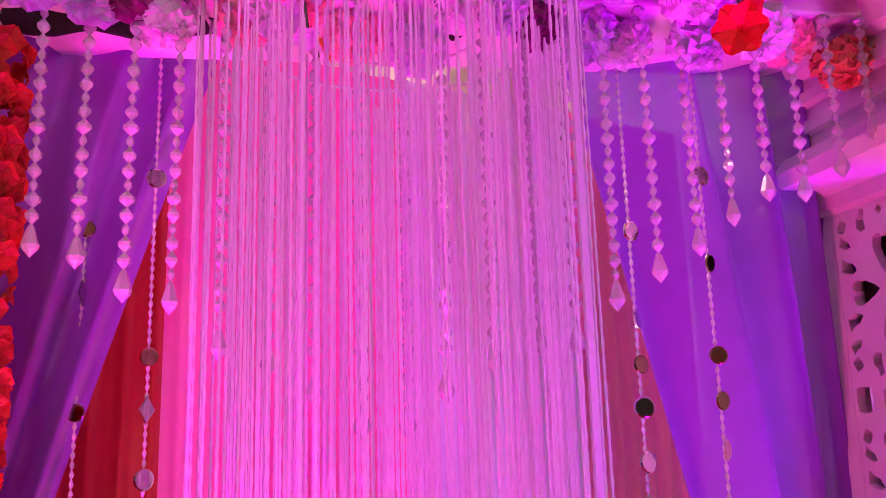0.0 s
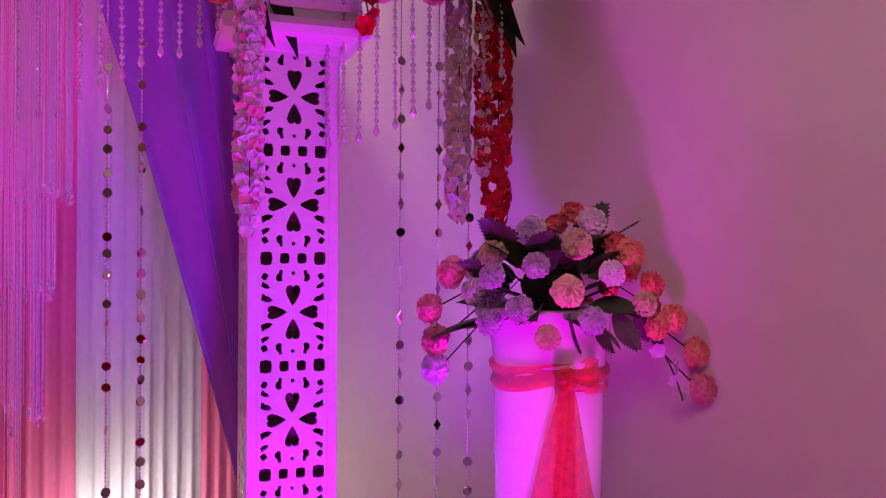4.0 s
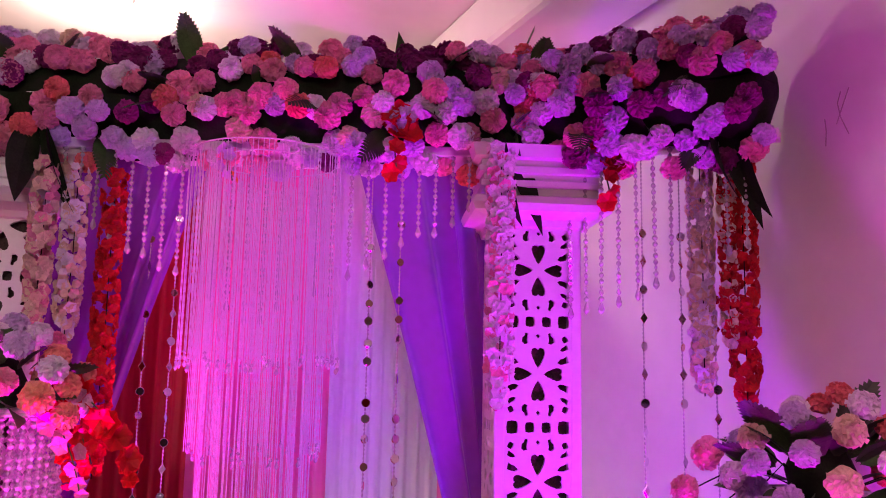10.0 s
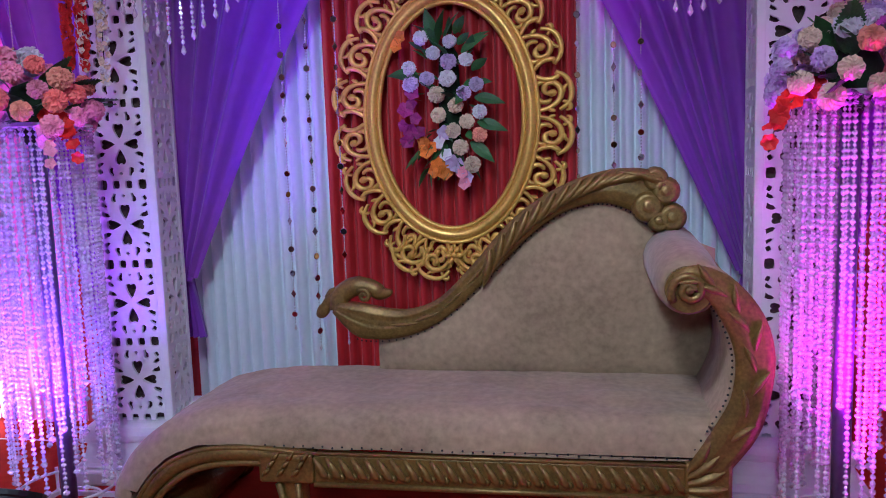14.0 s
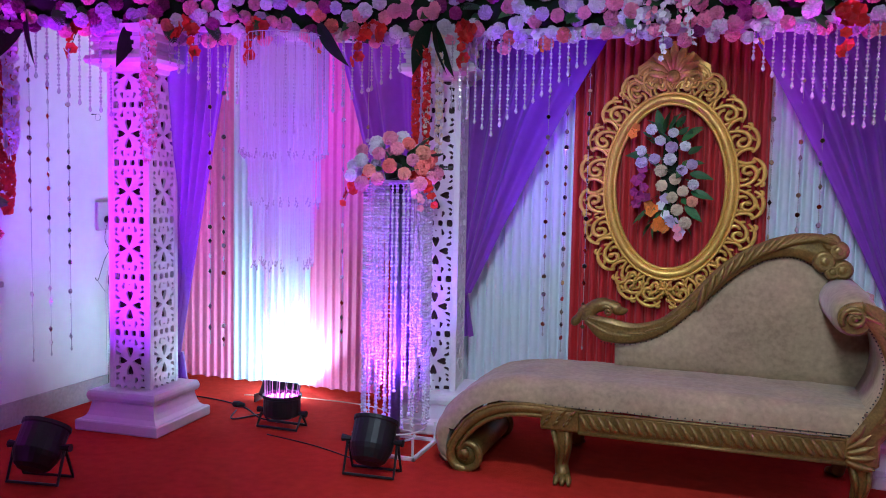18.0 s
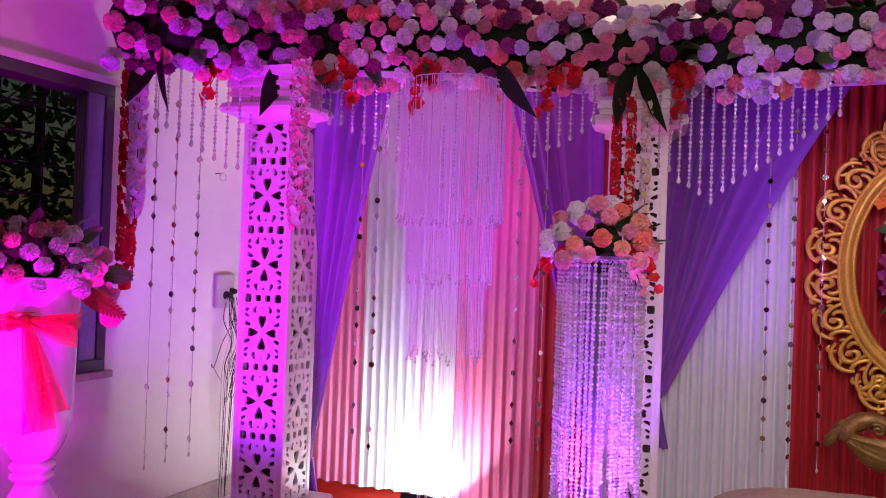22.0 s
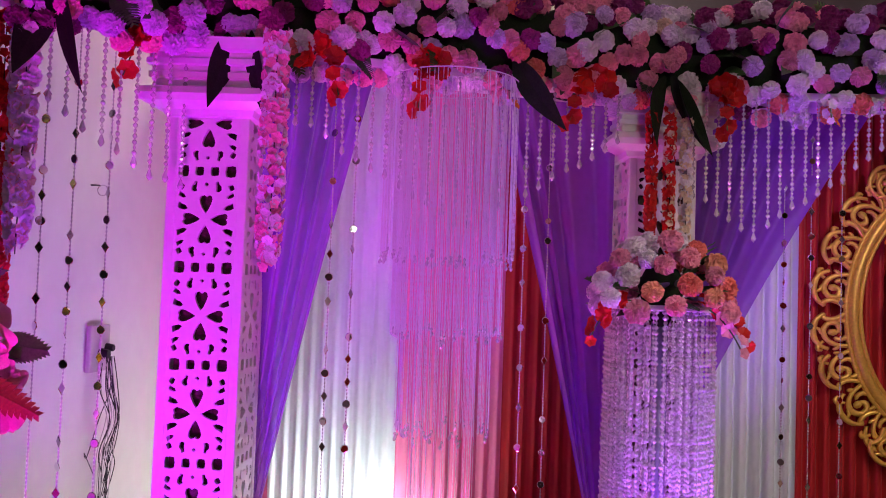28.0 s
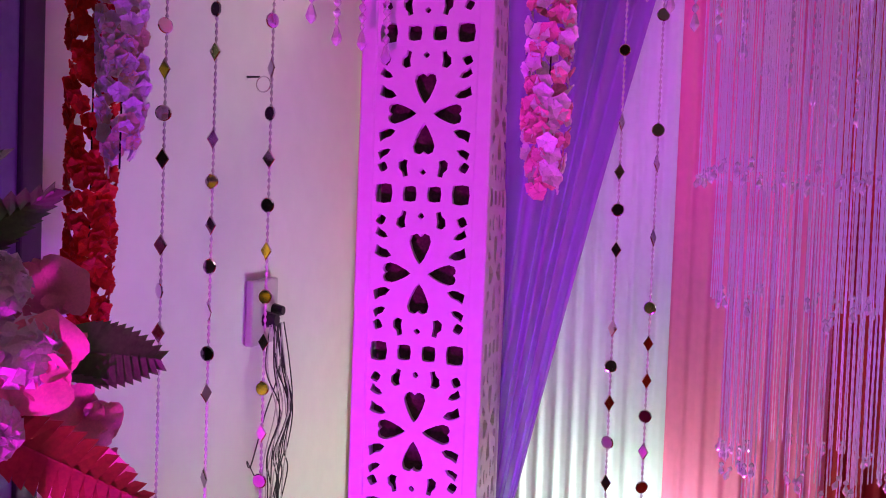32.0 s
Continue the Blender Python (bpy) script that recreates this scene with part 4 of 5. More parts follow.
spray(b, (0.14, -0.04, 0.08), (1.0, -0.1, -0.35), "lily", 11, 1.15, 0.9)
spray(b, (0.13, -0.10, 0.0), (0.5, -0.5, -0.4), "pink", 8, 1.2, 1.2)
spray(b, (0.16, -0.10, -0.02), (0.4, -0.2, -1), "lily", 8, 0.7, 1.2)


from mathutils.geometry import tessellate_polygon


# ---- white urns ----
URN = [(0.215, 0.0), (0.225, 0.01), (0.225, 0.055), (0.215, 0.07), (0.13, 0.085), (0.125, 0.10), (0.150, 0.14), (0.158, 0.17), (0.150, 0.20), (0.118, 0.225), (0.105, 0.245), (0.118, 0.275), (0.140, 0.315), (0.145, 0.345),
       (0.130, 0.385), (0.095, 0.430), (0.070, 0.465), (0.068, 0.478), (0.090, 0.484), (0.096, 0.494), (0.090, 0.504), (0.078, 0.508), (0.078, 0.514), (0.094, 0.520), (0.098, 0.530), (0.092, 0.540), (0.075, 0.546)]
BOWL = [(0.070, 0.545), (0.095, 0.560), (0.125, 0.600), (0.148, 0.660), (0.158, 0.740), (0.161, 0.860), (0.164, 0.980), (0.170, 1.080), (0.185, 1.150), (0.198, 1.175), (0.196, 1.182), (0.186, 1.176), (0.165, 1.110), (0.155, 1.05), (0.0, 1.04)]


URN = URN[:4] + [(r * 0.78, z) for r, z in URN[4:]]
BOWL = [(r * 0.78, z) for r, z in BOWL]


def urn(x, y, sash, label, turn, loops, tails):
    root = thing("pedestal_urn", pose(x, y, 0, 0, 0, turn), label, "urn", "white pedestal urns")
    part("pedestal", lathe(URN, 40), GLOSSWHITE, root, "turned glossy white pedestal", True)
    part("bowl", lathe(BOWL, 40), GLOSSWHITE, root, "", True)

    def ribbon(u, v):
        a = u * math.tau
        z = 1.060 - 0.062 * v + 0.006 * math.sin(a * 3)
        r = 0.134 + 0.006 * math.sin(v * 9 + a * 2) + 0.004 * math.sin(math.pi * v) - 0.004 * v
        return (r * math.cos(a), r * math.sin(a), z)
    part("sash", grid(40, 6, ribbon, None, True), sash, root, "sheer glittery organza band", True)
    for s, wide, tall, sag in loops:
        def loop(u, v, s=s, wide=wide, tall=tall, sag=sag):
            a = u * math.tau
            out = 0.5 * (1 - math.cos(a))
            x = s * 2 * wide * out ** 0.8
            y = -0.150 - 0.034 * math.sin(a) - 0.012 * out + 0.006 * math.sin(v * 14 + u * 5)
            z = 1.035 + sag * out + (v - 0.5) * (0.028 + tall * out ** 0.7) + 0.004 * math.sin(u * 17 + v * 3)
            return (x, y + 0.05 * out * abs(x), z)
        part("bow_loop", grid(32, 10, loop), sash, root, "", True)
    part("knot", lathe([(0.0, -0.028), (0.018, -0.020), (0.026, 0), (0.018, 0.020), (0, 0.028)], 12), sash, root, "", True, pose(0, -0.158, 1.035))
    for s, ln, sp in tails:
        def tail(u, v, s=s, ln=ln, sp=sp):
            w = 0.022 + sp * 1.3 * v ** 0.7
            return (s * 0.11 * v + (u - 0.5) * w, -0.150 + 0.008 * math.sin(u * 12 + v * 4) * (0.4 + v) + 0.014 * v + 2.2 * (s * 0.11 * v + (u - 0.5) * w) ** 2, 1.03 - ln * v + 0.015 * (u - 0.5) * v)
        part("ribbon_tail", grid(14, 16, tail), sash, root, "", True)
    return root


urn(-2.93, -1.99, ORGANZA, "glossy white pedestal urn with a red organza bow beside the window", 35, ((-1, 0.030, 0.035, 0.0), (1, 0.080, 0.085, -0.030)), ((0.45, 0.36, 0.060), (0.85, 0.30, 0.045)))
urn(2.93, -1.79, ORGANZA, "glossy white pedestal urn with a red organza bow beside the wall", -30, ((1, 0.034, 0.046, 0.008), (-1, 0.012, 0.026, -0.01)), ((-0.30, 0.42, 0.085), (0.25, 0.30, 0.060)))
b = bouquet("urn_bouquet", -2.93, -2.0, 1.15, 44, 0.205, 0.215, (("coral", "coral", "pink"), ("white", "pink", "white"), 1.0), "coral, lilac and pink carnations in a white urn", 36, size=0.97)
spray(b, (-0.12, -0.10, 0.05), (-1, -0.4, 0.15), "lilac", 12, 1.0, 1.5)
spray(b, (-0.10, -0.14, 0.05), (-0.8, -0.7, 0.2), "lilac", 10, 1.0, 1.6)


def orchid():
    """An open bloom: three narrow sepals behind two broad ruffled petals and a lip, facing +z."""
    bm = bmesh.new()
    for a, long, wide, lift in ((90, 0.042, 0.020, 0.002), (215, 0.040, 0.019, 0.002), (325, 0.040, 0.019, 0.002), (10, 0.046, 0.036, 0.008), (170, 0.046, 0.036, 0.008), (270, 0.024, 0.012, 0.014)):
        t = radians(a)
        way, side = Vector((math.cos(t), math.sin(t), 0)), Vector((-math.sin(t), math.cos(t), 0))
        rows = []
        for i in range(7):
            u = i / 6
            w = wide * math.sin(math.pi * min(1, 0.06 + 0.90 * u ** 0.75)) ** 0.7
            rows.append([bm.verts.new(way * long * (u - 0.12 * abs(v) * u) + side * w * v + Vector((0, 0, lift + 0.012 * math.sin(2.4 * u) - 0.010 * u * u + 0.006 * v * v + 0.0022 * math.sin(9 * v + 5 * u + a)))) for v in (-1, -0.6, -0.2, 0.2, 0.6, 1)])
        for p, q in zip(rows, rows[1:]):
            for k in range(5):
                bm.faces.new((p[k], p[k + 1], q[k + 1], q[k]))
    return bm


ORCHID = mesh_of("orchid", orchid(), F_PINK, True)
for px, py, pz, dx, dy, roll, big in ((0.13, 0.15, 0.10, 0.6, -0.6, 20, 1.0), (0.20, 0.07, 0.045, 0.5, -1, 75, 1.15), (0.19, 0.13, -0.02, 0.8, -0.5, 140, 0.9), (0.15, 0.20, -0.11, 0.4, -1, 200, 1.1), (-0.23, -0.08, -0.02, -0.5, -0.8, 30, 0.9), (-0.25, -0.10, -0.10, -0.6, -0.7, 100, 0.9), (-0.20, -0.12, -0.13, -0.2, -1, 60, 0.8)):
    root_at, tip = Vector((0, 0, 0.02)), Vector((px, py, pz))
    part("stem", tube([root_at, root_at.lerp(tip, 0.55) + Vector((0, 0, 0.05)), tip], 0.002, 4), LEAFDARK, b)
    part("orchid", ORCHID, None, b, "pale pink orchid bloom", at=facing(tip, Vector((dx, dy, 0.15)), roll, big))
REDFERN = mesh_of("fern_leaf", fern(0.20), material("red_fern", (0.30, 0.045, 0.03), 0.5, var=0.3, scale=20))
for k in range(2):
    part("fern_leaf", REDFERN if k == 0 else FERN[1], None, b, at=toward((0.13 + 0.02 * k, 0.03 + 0.08 * k, 0.0 + 0.05 * k), (1, 0.45, -0.55 + 0.5 * k), 70, 0.95))
b = bouquet("urn_bouquet", 2.93, -1.80, 1.15, 34, 0.205, 0.235, (("white", "lilac", "cream"), ("coral", "peach", "coral"), 1.0), "white, lilac and coral carnations in a white urn", 46, size=0.92)
nodding(b, [(-0.17, 0.154, 0.106), (-0.207, 0.188, 0.02), (-0.196, 0.178, -0.054), (-0.196, 0.178, -0.12), (-0.13, 0.06, 0.03)], ("lilac", "pink"))
nodding(b, [(0.163, -0.147, -0.007), (0.200, -0.180, 0.006), (0.237, -0.214, -0.07), (0.248, -0.224, -0.154)], ("peach", "pink"))
spray(b, (0.10, -0.14, 0.02), (0.5, -0.5, -0.4), "lilac", 9, 1.0, 1.0)
for k in range(4):
    part("fern_leaf", FERN[1], None, b, at=toward((-0.12 + 0.07 * k, -0.17, 0.03), (-0.5 + 0.3 * k, -0.5, -0.9), 90, 0.75))


# ---- gold oval frame ----
def spiral(r0, turns, n=26, grow=0.16):
    """Places on a scroll in x and z that opens outward from its eye."""
    pts = []
    for k in range(n + 1):
        a = turns * math.tau * k / n
        r = r0 * math.exp(grow * a)
        pts.append((r * math.cos(a), 0, r * math.sin(a)))
    return pts


def smooth_path(pts, n=6):
    """Points on a smooth curve through pts."""
    out = []
    P = [Vector(p) for p in pts]
    for i in range(len(P) - 1):
        p0, p1, p2, p3 = P[max(i - 1, 0)], P[i], P[i + 1], P[min(i + 2, len(P) - 1)]
        for k in range(n):
            t = k / n
            out.append(0.5 * ((2 * p1) + (p2 - p0) * t + (2 * p0 - 5 * p1 + 4 * p2 - p3) * t * t + (3 * p1 - p0 - 3 * p2 + p3) * t ** 3))
    return out + [P[-1]]


def fat(pts, r0, r1, bm, n=4, peak=None):
    """A carved scroll bar in x and z, swelling from r0 through peak to r1."""
    p = smooth_path([(x, 0, z) for x, z in pts], n)
    m = len(p) - 1
    top = peak or max(r0, r1)
    rs = [(r0 + (r1 - r0) * k / m) * (1 - math.sin(math.pi * k / m)) + top * math.sin(math.pi * k / m) for k in range(m + 1)]
    tube([tuple(q) for q in p], rs, 6, bm)


def scroll_motif():
    """One repeat of the openwork: an outer arch, a curling leaf, side leaves and an eye."""
    bm = bmesh.new()
    fat([(-0.080, 0.066), (-0.055, 0.094), (-0.015, 0.108), (0.03, 0.107), (0.062, 0.092), (0.082, 0.064)], 0.008, 0.008, bm, 4, 0.0105)
    fat([(0.074, 0.000), (0.066, 0.035), (0.040, 0.066), (0.000, 0.076), (-0.032, 0.058), (-0.030, 0.030), (-0.006, 0.022), (0.010, 0.036), (0.002, 0.050)], 0.010, 0.006, bm, 4, 0.0115)
    fat([(-0.072, 0.000), (-0.056, 0.022), (-0.050, 0.048), (-0.062, 0.072), (-0.074, 0.064)], 0.009, 0.005, bm, 3, 0.012)
    fat([(0.020, -0.004), (0.040, 0.010), (0.042, 0.030), (0.030, 0.040)], 0.010, 0.005, bm, 3, 0.011)
    fat([(-0.030, -0.004), (-0.042, 0.012), (-0.036, 0.026)], 0.010, 0.005, bm, 3, 0.011)
    fat([(0.046, 0.078), (0.062, 0.098), (0.082, 0.098), (0.086, 0.084)], 0.007, 0.004, bm, 3, 0.009)
    fat([(-0.020, 0.100), (-0.006, 0.086), (0.012, 0.086)], 0.006, 0.004, bm, 3, 0.008)
    fat([(0.064, 0.030), (0.078, 0.036), (0.086, 0.050)], 0.007, 0.004, bm, 3, 0.009)
    for v in bm.verts:
        v.co.y *= 0.85
    eye = lathe([(0, -0.018), (0.010, -0.015), (0.016, -0.005), (0.016, 0.006), (0, 0.008)], 8)
    eye.transform(pose(0.008, 0, 0.046, 90))
    me = bpy.data.meshes.new("eye")
    eye.to_mesh(me)
    eye.free()
    bm.from_mesh(me)
    bpy.data.meshes.remove(me)
    return bm


FX, FY, FZ, FA, FB = 0.000, -0.062, 1.318, 0.280, 0.430
oval = thing("oval_frame", pose(FX, FY, FZ), "large gold oval frame of carved open scrollwork on the red curtain", "picture frame")


def ring(da, db, r, depth, name, mat=None):
    """A closed oval moulding."""
    def f(u, v):
        a, c = u * math.tau, v * math.tau
        e = r * math.cos(c)
        return ((FA + da + e) * math.cos(a), r * depth * math.sin(c), (FB + db + e) * math.sin(a))
    part(name, grid(96, 8, f, None, True), mat or GOLD, oval, smooth=True)


ring(0.008, 0.008, 0.010, 1.3, "inner_bead")
ring(0.036, 0.036, 0.023, 0.95, "moulding")
ring(0.064, 0.064, 0.009, 1.4, "outer_bead")
SCROLL = mesh_of("scroll", scroll_motif(), GOLD, True)
MIRRORED = mesh_of("scroll", scroll_motif(), GOLD, True)
MIRRORED.transform(Matrix.Diagonal((-1, 1, 1, 1)))
MIRRORED.flip_normals()
N = 20
for k in range(N):
    a = math.tau * (k + 0.5) / N
    x, z = (FA + 0.066) * math.cos(a), (FB + 0.066) * math.sin(a)
    nx, nz = (FB + 0.066) * math.cos(a), (FA + 0.066) * math.sin(a)
    tilt = math.degrees(math.atan2(nx, nz))
    s = 1.18 if abs(math.cos(a)) > 0.35 else 1.08
    w = 0.80 + 0.10 * abs(math.cos(a))
    part("scroll", MIRRORED if (x > 0) != (k % 5 == 0) else SCROLL, None, oval, at=pose(x, 0, z, 0, tilt, 0) @ Matrix.Diagonal((w, 1, s, 1)))
for k in range(9):
    crest = bmesh.new()
    a = radians(-84 + 21 * k)
    L = 0.175 - 0.045 * abs(k - 4) / 4
    tube([(0.012 * math.sin(a), 0, 0), (L * 0.55 * math.sin(a), -0.010, L * 0.6 * math.cos(a)), (L * math.sin(a), -0.004, L * math.cos(a))], [0.012, 0.026, 0.015], 8, crest)
    part("crest_lobe", crest, GOLD, oval, "", True, pose(0, 0, 0.585))
outline = [(0.205 * math.sin(radians(-112 + 16 * k)) * (0.93 + 0.07 * (k % 2)), 0.570 + 0.150 * math.cos(radians(-112 + 16 * k)) * (0.93 + 0.07 * (k % 2))) for k in range(15)]
part("crest_plate", slab([outline], 0.012), GOLD, oval, "", False, pose(0, 0.002, 0))
part("crest_boss", lathe([(0, -0.02), (0.028, -0.016), (0.036, 0.0), (0.028, 0.012), (0, 0.014)], 14), GOLD, oval, "", True, pose(0, -0.014, 0.58, 90))
for s in (-1, 1):
    for k, (px, pz, ang, sc) in enumerate(((0.085, 0.535, 35, 1.0), (0.155, 0.500, 62, 1.0), (0.07, -0.525, 165, 1.05), (0.15, -0.500, 140, 1.05))):
        part("scroll", SCROLL if s > 0 else MIRRORED, None, oval, at=pose(s * px, -0.012, pz, 0, s * ang, 0) @ Matrix.Diagonal((sc * 0.8, 1, sc, 1)))
for k in range(6):
    a = k * math.tau / 6
    part("rosette_petal", tube([(0.008 * math.cos(a), -0.012, 0.008 * math.sin(a)), (0.024 * math.cos(a), -0.018, 0.024 * math.sin(a)), (0.040 * math.cos(a), -0.008, 0.040 * math.sin(a))], [0.007, 0.013, 0.006], 6), GOLD, oval, "", True, pose(0, -0.004, -0.545))
part("rosette", lathe([(0, -0.010), (0.010, -0.007), (0.014, 0.0), (0, 0.006)], 12), GOLD, oval, "", True, pose(0, -0.020, -0.545, 270))

root = thing("wall_bouquet", pose(0.010, -0.115, 1.295) @ Matrix.Scale(0.94, 4), "white, cream and peach carnation bunch hung inside the gold frame", "flower arrangement")
WR = random.Random(9)
HUNG = (("white", ((-0.113, 0.341), (0.006, 0.322), (-0.066, 0.278), (-0.003, 0.241), (0.069, 0.248), (-0.167, 0.221), (-0.093, 0.177), (-0.008, 0.176), (-0.160, 0.159), (0.109, 0.148), (0.056, 0.116), (0.121, 0.038))),
        ("cream", ((-0.057, 0.113), (0.022, 0.065), (-0.048, 0.030), (0.067, 0.0), (0.010, -0.034), (0.118, -0.055), (0.039, -0.104), (0.086, -0.175))))
for tone, places in HUNG:
    for x, z in places:
        me = WR.choice(FLOWERS["lilac" if tone == "white" and WR.random() < 0.25 else ("peach" if tone == "cream" and WR.random() < 0.2 else tone)])
        part("carnation", me, None, root, at=facing((x, -0.005, z), (x * 1.5 + WR.uniform(-0.3, 0.3), -1, 0.35 + z + WR.uniform(-0.2, 0.2)), WR.uniform(0, 360), WR.uniform(0.70, 0.86)))
for x, z, tone in ((-0.026, -0.04, "lilac"), (0.020, -0.174, "lilac"), (0.064, -0.224, "lilac"), (0.044, -0.205, "pink"), (-0.049, -0.081, "white"), (-0.022, -0.131, "white"), (-0.113, -0.079, "orange"), (-0.107, -0.114, "orange"), (-0.085, -0.10, "orange"), (-0.059, -0.172, "orange"), (-0.031, -0.201, "orange"), (-0.070, -0.195, "orange"),
                   (-0.198, 0.352, "orange"), (-0.214, 0.319, "orange"), (-0.156, 0.128, "plum"), (-0.188, 0.056, "plum"), (-0.197, -0.007, "plum"), (-0.169, -0.028, "plum"), (-0.185, -0.07, "plum"), (-0.133, -0.037, "plum"), (-0.16, 0.08, "plum"), (-0.145, 0.02, "plum"), (0.0, -0.16, "lilac"), (0.05, -0.25, "pink")):
    part("blossom", BLOSSOM[tone], None, root, at=facing((x, -0.01, z), (WR.uniform(-0.5, 0.5), -1, WR.uniform(-0.3, 0.5)), WR.uniform(0, 72), WR.uniform(1.1, 1.5)))
for k in range(60):
    v = WR.random()
    half = 0.05 + 0.09 * math.sin(math.pi * (0.1 + 0.75 * v))
    x = -0.02 + WR.uniform(-1, 1) * half
    part("leaf", BROAD[k % 2], None, root, at=toward((x, 0.020, 0.36 - 0.56 * v), (x * 8 + WR.uniform(-0.5, 0.5), -0.35, 0.9 - 1.7 * v + WR.uniform(-0.3, 0.3)), WR.uniform(-60, 60), WR.uniform(0.75, 1.05)))
for x, z, dx, dz in ((0.10, 0.10, 1, -0.1), (0.11, 0.0, 1, -0.2), (0.08, -0.08, 0.8, -0.6), (-0.04, 0.33, 0.0, 1), (-0.06, 0.34, -0.25, 1), (-0.02, 0.33, 0.3, 1), (0.05, 0.28, 0.7, 0.6), (-0.13, 0.2, -1, 0.1)):
    part("long_leaf", BROAD[0], None, root, at=toward((x, 0.0, z), (dx, -0.2, dz), 60, 1.15))
part("foliage_core", lathe([(0, -0.20), (0.03, -0.17), (0.05, 0.0), (0.04, 0.28), (0.0, 0.34)], 8), LEAFDARK, root, "", True, pose(-0.01, 0.045, 0) @ Matrix.Diagonal((1, 0.4, 1, 1)))


# ---- chaise longue ----
def cushion(outline, y0, y1, puff=0.02, ny=8, soft=0.0, give=None):
    """A padded body: an outline in x and z drawn along y with rounded ends and slight creases."""
    n = len(outline)
    bm = bmesh.new()
    rings = []
    cap = puff + 0.006
    ends = [(puff * (1 - math.cos(radians(a))), puff * (1 - math.sin(radians(a)))) for a in (0, 22, 45, 67, 90)]
    rows = [(y0 - 0.001, cap + 0.004)] + [(y0 + d, s) for d, s in ends] + [(y0 + puff + (y1 - y0 - 2 * puff) * k / ny, 0.0) for k in range(1, ny)] + [(y1 - d, s) for d, s in ends[::-1]] + [(y1 + 0.001, cap + 0.004)]
    side = 1 if sum(outline[i - 1][0] * outline[i][1] - outline[i][0] * outline[i - 1][1] for i in range(n)) > 0 else -1
    normals = []
    for i in range(n):
        q, r = outline[i - 1], outline[(i + 1) % n]
        t = Vector((r[0] - q[0], r[1] - q[1]))
        t = t.normalized() if t.length else Vector((1, 0))
        normals.append(Vector((t.y, -t.x)) * side)
    for y, sh in rows:
        ring_v = []
        for i, (p, nn) in enumerate(zip(outline, normals)):
            w = soft * (noise.noise(Vector((p[0] * 6, y * 9, p[1] * 6))) + 0.6 * noise.noise(Vector((p[0] * 15, y * 24, p[1] * 15)))) if soft else 0.0
            d = sh * (give[i] if give else 1.0) - w
            ring_v.append(bm.verts.new((p[0] - nn.x * d, y, p[1] - nn.y * d)))
        rings.append(ring_v)
    for a, b in zip(rings, rings[1:]):
        for i in range(n):
            bm.faces.new((a[i], a[(i + 1) % n], b[(i + 1) % n], b[i]))
    for loop in (rings[0], rings[-1]):
        cap = [bm.verts.new(v.co) for v in loop]
        for tri in tessellate_polygon([[Vector((v.co.x, v.co.z, 0)) for v in cap]]):
            if len({tri[0], tri[1], tri[2]}) == 3:
                bm.faces.new([cap[i] for i in tri])
    return bm


def band(low, high, y0, y1, bulge=0.012, n=5, ridges=0.0):
    """A carved rail between two curves in x and z, rounded in front."""
    lo, hi = smooth_path([(x, 0, z) for x, z in low], n), smooth_path([(x, 0, z) for x, z in high], n)
    m = len(lo) - 1

    def f(u, v):
        k = int(round(v * m))
        j = int(round(u * 16))
        if j <= 12:
            w = j / 12
            y = y0 - bulge * math.sin(math.pi * w) - ridges * (j in (2, 4, 9, 10))
        else:
            w = 1 - (j - 12.5) / 3.0
            w = min(1, max(0, w))
            y = y1
        p = lo[k].lerp(hi[k], w)
        return (p.x, y, p.z)
    bm = grid(16, m, f, None, True)
    bmesh.ops.holes_fill(bm, edges=[e for e in bm.edges if len(e.link_faces) == 1])
    return bm


def carved_blade(length, width, thick, n=6):
    """A carved leaf along +x lying in x and z, proud towards -y, with a raised midrib."""
    def f(u, v):
        w = width * 0.5 * math.sin(math.pi * (0.08 + 0.90 * u)) ** 0.8
        a = abs(2 * v - 1)
        return (u * length, -thick * (1 - a * a) * (0.5 + 0.5 * math.sin(math.pi * u)), (2 * v - 1) * w + 0.18 * length * u * u)
    return grid(n, 6, f)


SY0, SY1 = -1.08, -0.50
sofa = thing("chaise_longue", pose(0, 0, 0), "beige velvet chaise longue with carved gilt frame and rolled arm", "sofa")
top = smooth_path([(0.93, 0.445), (0.45, 0.455), (0.0, 0.455), (-0.40, 0.452), (-0.60, 0.440), (-0.76, 0.395), (-0.88, 0.302), (-0.945, 0.19), (-0.945, 0.08), (-0.90, 0.015)], 9)
under = smooth_path([(-0.865, 0.03), (-0.875, 0.10), (-0.855, 0.19), (-0.79, 0.28), (-0.68, 0.335), (-0.50, 0.345), (-0.2, 0.340), (0.90, 0.340)], 7)
part("seat", cushion([tuple(p) for p in top + under][::-1], SY0, SY1, 0.085, 22, 0.006, ([1.0 - 0.45 * (i > 60) for i in range(len(top))] + [0.03] * len(under))[::-1]), VELVET, sofa, "worn beige velvet seat rolling down at the foot", True)
path = smooth_path([(-0.30, 0.315), (-0.45, 0.325), (-0.60, 0.315), (-0.71, 0.275), (-0.79, 0.205), (-0.842, 0.125), (-0.858, 0.07), (-0.838, 0.025), (-0.79, 0.008), (-0.738, 0.03), (-0.722, 0.075), (-0.742, 0.118), (-0.785, 0.128), (-0.812, 0.10), (-0.805, 0.068), (-0.782, 0.062)], 5)
